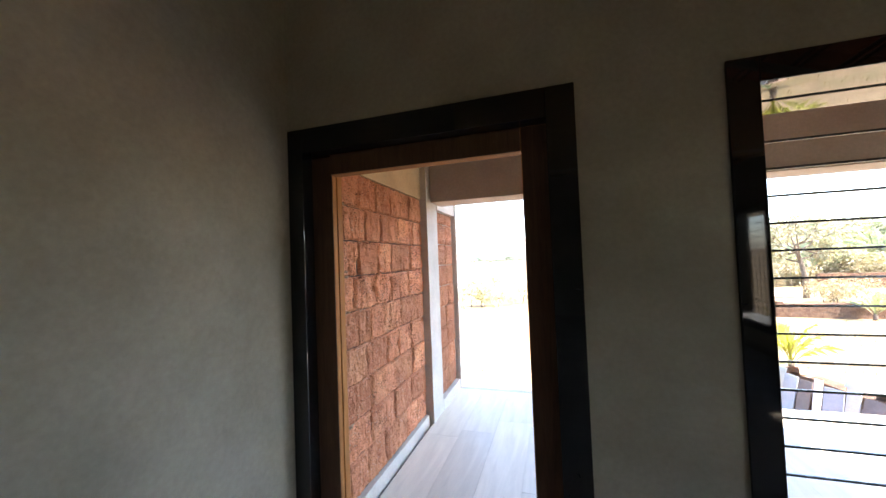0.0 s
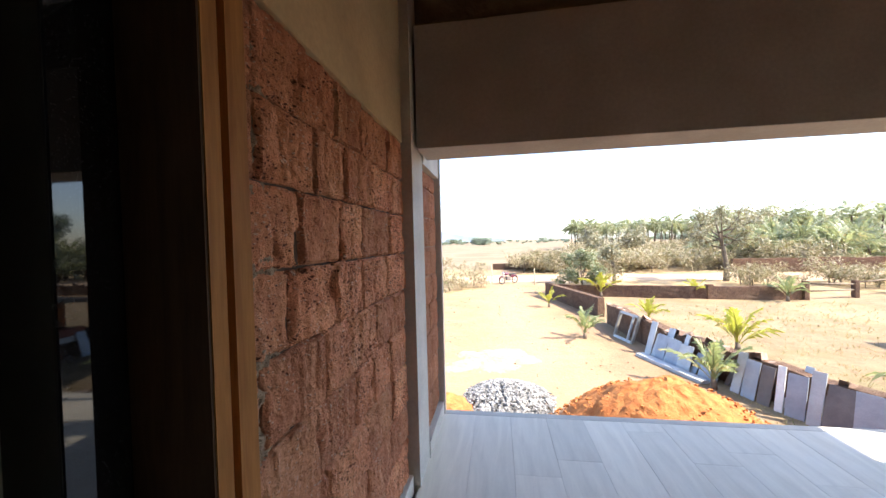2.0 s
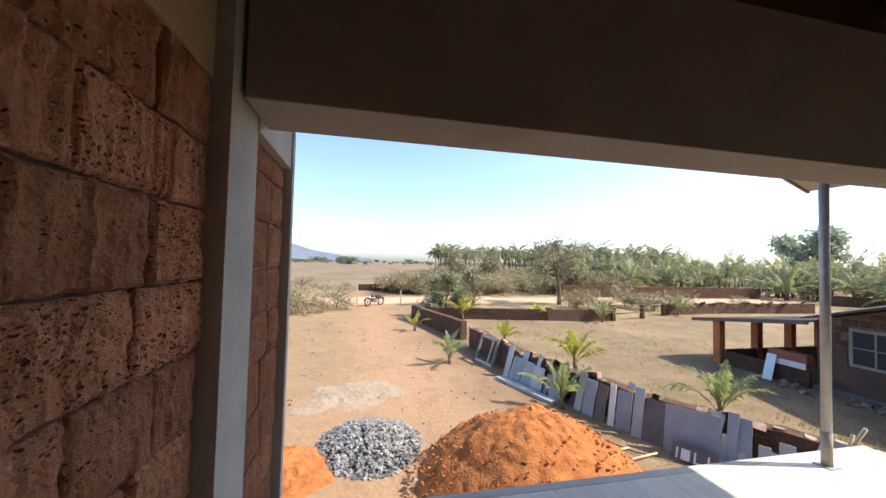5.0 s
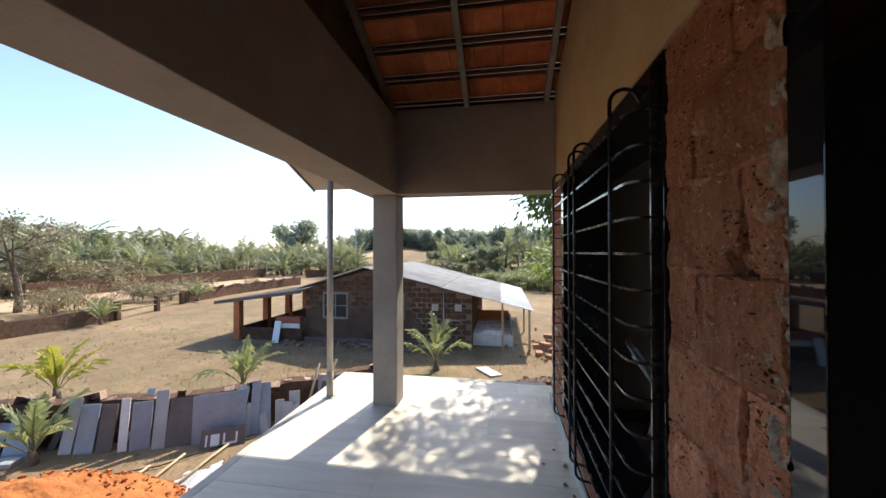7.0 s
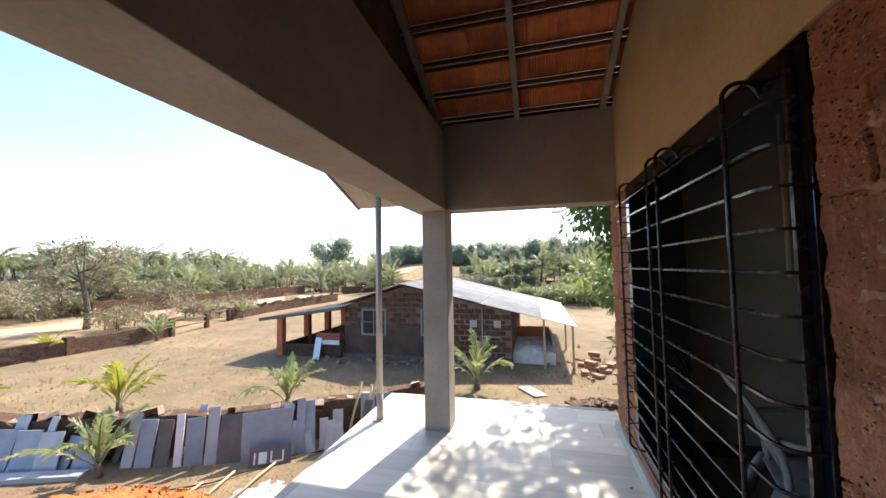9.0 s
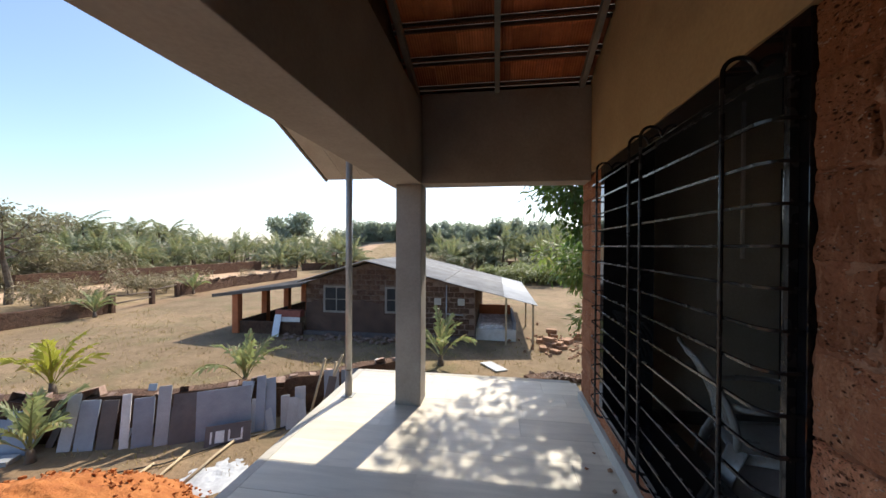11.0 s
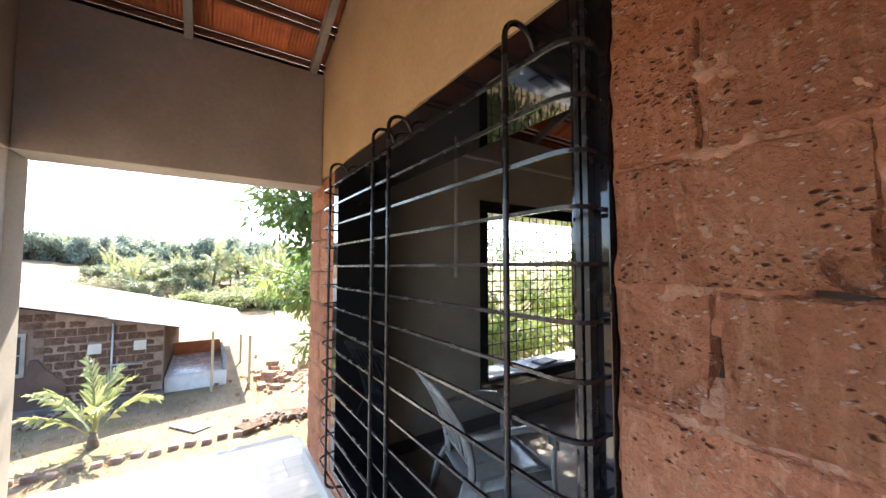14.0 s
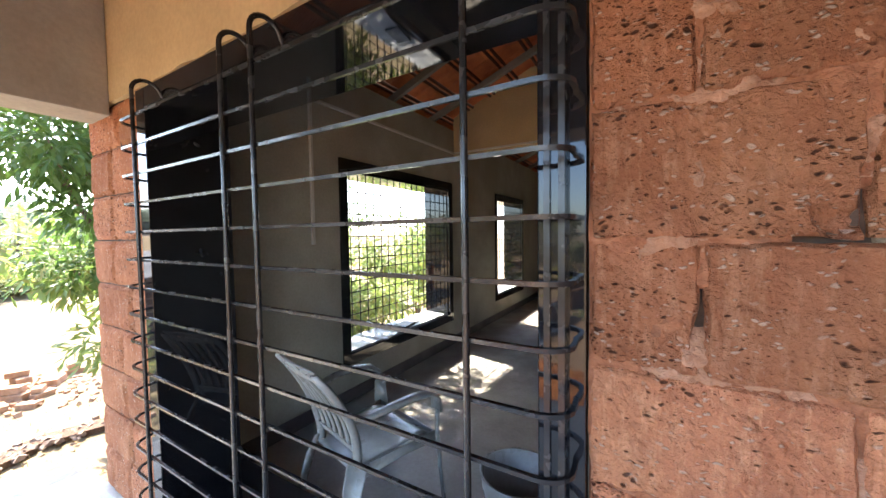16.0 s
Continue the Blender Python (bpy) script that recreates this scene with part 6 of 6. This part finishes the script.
quick("hut_roof", [(-2.1, -2.5, 2.0), (2.1, -2.5, 2.0), (0, -2.5, 3.3), (-2.1, 2.5, 2.0), (2.1, 2.5, 2.0), (0, 2.5, 3.3), (-1.9, -2.5, 1.95), (1.9, -2.5, 1.95), (-1.9, 2.5, 1.95), (1.9, 2.5, 1.95)],
      [(0, 3, 5, 2), (1, 2, 5, 4), (0, 2, 1, 7, 6), (3, 8, 9, 4, 5), (0, 6, 8, 3), (1, 4, 9, 7), (6, 7, 9, 8)], M["cap"], hut, "weathered tile roof")
ux, uy = 60 * math.cos(radians(25.8)), 60 * math.sin(radians(25.8))
pylon = thing("utility_pole", (ux, uy, GZ + rise(ux, uy)), "thin grey utility pole with a crossarm", "pole")
tubes("mast", [[(0, 0, -0.2), (0, 0, 7.4)]], 0.09, M["galvanised"], pylon)
tubes("crossarm", [[(-0.3, -0.7, 7.1), (0.3, 0.7, 7.1)]], 0.05, M["galvanised"], pylon)

# ---- motorcycle by the road ----
bike = thing("motorcycle", pose(0.45, 30.8, GZ, 0, 0, 218), "dark maroon motorcycle parked at the drive entrance", "motorcycle")


def wheel(x):
    bm = bmesh.new()
    tube(bm, [(x + 0.27 * math.cos(a), 0, 0.31 + 0.27 * math.sin(a)) for a in [2 * math.pi * i / 24 for i in range(25)]], 0.042, 8, False)
    w = part("wheel", bm, M["rubber"], bike, "black tyre", True)
    lines = [[(x, 0, 0.31), (x + 0.25 * math.cos(a), 0, 0.31 + 0.25 * math.sin(a))] for a in [2 * math.pi * i / 10 for i in range(10)]]
    tubes("spokes", lines, 0.006, M["steel"], w, "", 4)
    tubes("hub", [[(x, -0.06, 0.31), (x, 0.06, 0.31)]], 0.05, M["steel"], w, "", 10)


wheel(0.66)
wheel(-0.62)
tubes("front_fork", [[(0.66, 0.07, 0.31), (0.48, 0.07, 0.86)], [(0.66, -0.07, 0.31), (0.48, -0.07, 0.86)]], 0.022, M["steel"], bike)
tubes("handlebar", [[(0.36, 0.34, 1.0), (0.46, 0.2, 1.02), (0.5, 0, 0.94), (0.46, -0.2, 1.02), (0.36, -0.34, 1.0)]], 0.016, M["steel"], bike)
bm = bmesh.new()
bmesh.ops.create_icosphere(bm, subdivisions=3, radius=1, matrix=pose(0.22, 0, 0.8) @ Matrix.Diagonal((0.27, 0.14, 0.13, 1)))
part("fuel_tank", bm, M["bike_paint"], bike, "maroon fuel tank", True)
boxes("seat", [(-0.62, -0.13, 0.74, 0.0, 0.13, 0.83)], M["bike_seat"], bike, "black seat", bevel=0.035)
boxes("engine", [(-0.12, -0.13, 0.3, 0.26, 0.13, 0.62)], M["slab_dark"], bike, bevel=0.04)
boxes("side_panel", [(-0.5, -0.11, 0.5, -0.14, 0.11, 0.73)], M["bike_paint"], bike, bevel=0.03)
tubes("exhaust", [[(0.2, -0.14, 0.36), (-0.1, -0.16, 0.26), (-0.7, -0.17, 0.32)]], 0.04, M["steel"], bike)
tubes("headlamp", [[(0.5, 0, 0.86), (0.62, 0, 0.87)]], 0.085, M["steel"], bike, "round headlamp", 14)
bm = bmesh.new()
tube(bm, [(0.66 + 0.34 * math.cos(a), 0, 0.31 + 0.34 * math.sin(a)) for a in [0.3 + 2.2 * i / 9 for i in range(10)]], 0.05, 6)
part("front_mudguard", bm, M["bike_paint"], bike, smooth=True)
bm = bmesh.new()
tube(bm, [(-0.62 + 0.34 * math.cos(a), 0, 0.31 + 0.34 * math.sin(a)) for a in [0.6 + 2.2 * i / 9 for i in range(10)]], 0.055, 6)
part("rear_mudguard", bm, M["bike_paint"], bike, smooth=True)
tubes("stand", [[(-0.05, 0.1, 0.32), (-0.1, 0.24, 0.0)]], 0.015, M["steel"], bike)

# ---- inside the room ----
header = boxes("wall_header", [(-0.929, -1.25, 2.56, 3.099, -1.10, 4.5)], M["plaster_warm"])
structure(header, "ochre plastered wall above the opening between the rooms", "wall")
cond = thing("conduit", (XE - 0.012, 1.25, 2.595), "pale electrical conduit fixed along the room wall", "conduit")
boxes("conduit_run", [(-0.012, -2.338, -0.012, 0.012, 0.012, 0.012), (-3.0, -2.349, -0.012, -0.013, -2.325, 0.012), (-0.012, -0.012, -1.15, 0.012, 0.012, -0.0125)], M["conduit"], cond, bevel=0.004)


def ribbon(name, line, widths, across, parent, thick=0.012):
    """A moulded strip with a rounded flat section along points; across is the side its width lies on."""
    bm = bmesh.new()
    rings = []
    pts = [Vector(p) for p in line]
    for i, p in enumerate(pts):
        d = (pts[min(i + 1, len(pts) - 1)] - pts[max(i - 1, 0)]).normalized()
        side = Vector(across)
        side = (side - d * side.dot(d)).normalized()
        up = d.cross(side)
        w = widths[i] / 2
        rings.append([bm.verts.new(p + side * w * cx + up * thick * cy) for cx, cy in ((1, -0.6), (1.04, 0), (0.9, 0.6), (0.35, 0.9), (-0.35, 0.9), (-0.9, 0.6), (-1.04, 0), (-1, -0.6), (-0.8, -0.1), (0.8, -0.1))])
    for p, q in zip(rings, rings[1:]):
        for i in range(10):
            bm.faces.new((p[i], p[(i + 1) % 10], q[(i + 1) % 10], q[i]))
    bm.faces.new(rings[0][::-1])
    bm.faces.new(rings[-1])
    return part(name, bm, M["plastic"], parent, smooth=True)


def plastic_chair(m, label):
    c = thing("plastic_chair", m, label, "chair")
    verts, faces = [], []
    n = 14
    for j in range(n + 1):
        for i in range(n + 1):
            u, v = i / n - 0.5, j / n - 0.5
            verts.append((u * 0.45 * (1 - 0.12 * (v + 0.5)), v * 0.46, 0.42 - 0.05 * (v + 0.5) - 0.03 * (1 - (2 * u) ** 2) * (1 - (2 * v) ** 2) - 0.03 * max(0.0, -v - 0.38) / 0.12))
    for j in range(n):
        for i in range(n):
            a = j * (n + 1) + i
            faces.append((a, a + 1, a + n + 2, a + n + 1))
    seat = quick("seat", verts, faces, M["plastic"], c, smooth=True)
    sol = seat.modifiers.new("thick", "SOLIDIFY")
    sol.thickness = 0.008

    def back(x, v):
        """A point of the reclined back, hollow to the sitter."""
        return (x * (1 + 0.2 * math.sin(v * 2.6)), 0.205 + 0.235 * v ** 1.9 - 0.8 * x * x * v, 0.38 + 0.52 * v - 0.3 * x * x)

    for s in (1, -1):
        ribbon("back_stile", [back(s * 0.185, i / 8) for i in range(9)], [0.05, 0.05, 0.052, 0.055, 0.055, 0.055, 0.06, 0.065, 0.05], (1, 0, 0), c, 0.02)
        ribbon("armrest", [(s * 0.215, 0.24, 0.635), (s * 0.262, 0.18, 0.638), (s * 0.285, 0.06, 0.655), (s * 0.29, -0.08, 0.66), (s * 0.285, -0.18, 0.645), (s * 0.28, -0.235, 0.60), (s * 0.275, -0.25, 0.53)], [0.035, 0.045, 0.05, 0.055, 0.062, 0.068, 0.07], (1, 0, 0), c, 0.017)
        ribbon("leg", [(s * 0.275, -0.25, 0.535), (s * 0.268, -0.248, 0.42), (s * 0.275, -0.262, 0.2), (s * 0.285, -0.28, 0.0)], [0.07, 0.085, 0.065, 0.045], (0.75, s * 0.6, 0), c, 0.016)
        ribbon("leg", [(s * 0.20, 0.205, 0.40), (s * 0.225, 0.25, 0.3), (s * 0.24, 0.29, 0.15), (s * 0.255, 0.33, 0.0)], [0.10, 0.09, 0.07, 0.05], (0.6, -s * 0.8, 0), c, 0.016)
        ribbon("side_apron", [(s * 0.262, -0.24, 0.385), (s * 0.238, -0.05, 0.375), (s * 0.205, 0.2, 0.35)], [0.06, 0.05, 0.06], (0, 0, 1), c)
    ribbon("top_rail", [back(-0.185 + 0.37 * i / 10, 0.97) for i in range(11)], [0.075] * 11, (0, 0.5, 0.86), c)
    ribbon("back_rail", [back(-0.185 + 0.37 * i / 10, 0.16) for i in range(11)], [0.05] * 11, (0, 0.5, 0.86), c)
    for i in range(5):
        ribbon("back_slat", [back(-0.12 + 0.06 * i, 0.16 + 0.81 * k / 6) for k in range(7)], [0.03] * 7, (1, 0, 0), c, 0.008)
    ribbon("front_apron", [(-0.262, -0.245, 0.375), (-0.12, -0.25, 0.372), (0, -0.252, 0.37), (0.12, -0.25, 0.372), (0.262, -0.245, 0.375)], [0.055] * 5, (0, 0, 1), c)
    return c


plastic_chair(pose(2.10, 1.70, 0.02, 0, 0, -15), "grey moulded plastic armchair with a slatted reclined back")
stool = thing("plastic_tub", (1.33, 1.46, 0.02), "pale round plastic tub standing on the floor", "tub")
bm = bmesh.new()
prof = [(0.15, 0.0), (0.17, 0.1), (0.185, 0.2), (0.19, 0.28), (0.2, 0.29), (0.185, 0.285), (0.165, 0.1), (0.14, 0.03), (0.001, 0.03)]
rings = [[bm.verts.new((r * math.cos(a), r * math.sin(a), z)) for a in [2 * math.pi * i / 28 for i in range(28)]] for r, z in prof]
for a, b in zip(rings, rings[1:]):
    for i in range(28):
        bm.faces.new((a[i], a[(i + 1) % 28], b[(i + 1) % 28], b[i]))
bm.faces.new(rings[0][::-1])
part("tub_body", bm, M["plastic"], stool, smooth=True)
papers = thing("newspaper", pose(3.25, 0.1, WZ[0] + 0.023, 0, 0, 12), "folded newspaper lying on the window sill", "newspaper")
boxes("sheets", [(-0.13, -0.34, 0, 0.13, 0.34, 0.012)], M["paper"], papers, bevel=0.003)
book = thing("notebook", pose(3.2, -0.05, WZ[0] + 0.036, 0, 0, 8), "dark covered notebook lying on the newspaper", "book")
boxes("cover", [(-0.08, -0.14, 0, 0.08, 0.14, 0.022)], M["dark_cover"], book, bevel=0.003)
stones("floor_chips", 16, lambda r: (r.uniform(1.2, 2.6), YH + 0.05 + abs(r.gauss(0.05, 0.05)), 0.012), 0.024, M["block_tan"], 33, "broken brown mortar chips along the foot of the wall", "chips")

# ---- pieces: floor planks, then the laterite blocks ----
rt = random.Random(2)
px = -0.904
while px < 3.93:
    w = min(0.30, 3.938 - px)
    y = YH - 0.06 - rt.uniform(0.0, 1.1)
    while y < FRONT - 0.065:
        y0, y1 = max(y, YH - 0.055), min(y + 1.2, FRONT - 0.062)
        if y1 - y0 > 0.05:
            bm = bmesh.new()
            cube(bm, 0.0008, 0.0008, -0.034, w - 0.0008, y1 - y0 - 0.0008, 0.0)
            ob = part("floor_plank", bm, M["tile"], floor)
            ob.location = (px, y0, rt.uniform(-0.0006, 0.0006))
        y += 1.2
    px += 0.30

LEFT = Matrix.Translation((XL, 3.925, 0)) @ Matrix.Rotation(radians(-90), 4, "Z")
courses(wall_side, LEFT, 3.925 - YH + 0.03, 0.09, 2.155, 0.225, M["laterite_pitted"], 4, 0.0105, zs=[0.09, 0.33, 0.56, 0.79, 1.02, 1.25, 1.475, 1.705, 1.925, 2.155], lens=(0.2, 0.4), joint=0.007, rough=0.009, ridge=0.008, dents=[(1.17, 1.52, 0.03, 0.07, 0.02), (0.98, 1.40, 0.012, 0.06, 0.02)])
PANEL = Matrix.Translation((-0.918, 4.89, 0)) @ Matrix.Rotation(radians(-90), 4, "Z")
courses(pil, PANEL, 0.64, 0.12, 2.085, 0.23, M["laterite"], 6, 0.03, lens=(0.2, 0.36))
NEAR = Matrix.Translation((0.37, YH, 0))
courses(front, NEAR, 0.48, 0.095, 2.19, 0.235, M["laterite"], 8, 0.0065, zs=[0.095, 0.33, 0.565, 0.80, 1.03, 1.264, 1.497, 1.735, 1.985, 2.19], lens=(0.16, 0.36), pit=0.007, rough=0.008, joint=0.006, ridge=0.002, other=(1.2, M["laterite_pitted"]), dents=[(0.145, 1.523, 0.036, 0.030, 0.028), (0.122, 1.565, 0.010, 0.05, 0.018), (0.305, 1.35, 0.010, 0.062, 0.022)], jumps={4: 0.12, 5: 0.305, 6: 0.12, 7: 0.315, 8: 0.15})
FAR = Matrix.Translation((2.80, YH, 0))
courses(front, FAR, 0.657, 0.095, 2.19, 0.235, M["laterite"], 10, 0.02, lens=(0.18, 0.4))
UNDER = Matrix.Translation((0.86, YH, 0))
courses(front, UNDER, 1.935, 0.095, 0.243, 0.15, M["laterite"], 12, 0.02, lens=(0.25, 0.4))

mesh = []
for k in range(8):
    me = block_mesh("wall_brick", 0.36, 0.178, 0.05, 200 + k, 6, 4, 0.012, 0)
    me.materials.append(M["laterite_old"])
    mesh.append(me)
TURN = Matrix.Rotation(radians(90), 4, "Z")
row, z = 0, GZ + 0.02
while z < 0.7:
    y = HY0 + 0.02 + (0.19 if row % 2 else 0.0)
    while y < HY1 - 0.36:
        inside = min(wall_top(y), wall_top(y + 0.36)) > z + 0.19
        hole = any(y + 0.37 > a - 0.08 and y < b + 0.08 and z + 0.19 > c - 0.08 and z < d + 0.08 for a, b, c, d in ((9.05, 9.97, -1.02, -0.12), (6.75, 7.45, -0.98, -0.12)))
        if inside and not hole:
            ob = new("wall_brick", mesh[(row * 7 + int(y * 13)) % 8])
            ob.parent = gable_wall
            ob.matrix_basis = Matrix.Translation(N(HX - 0.016 + 0.006 * ((row * 5 + int(y * 31)) % 3 - 1), y, z)) @ TURN
        y += 0.385
    row += 1
    z += 0.2
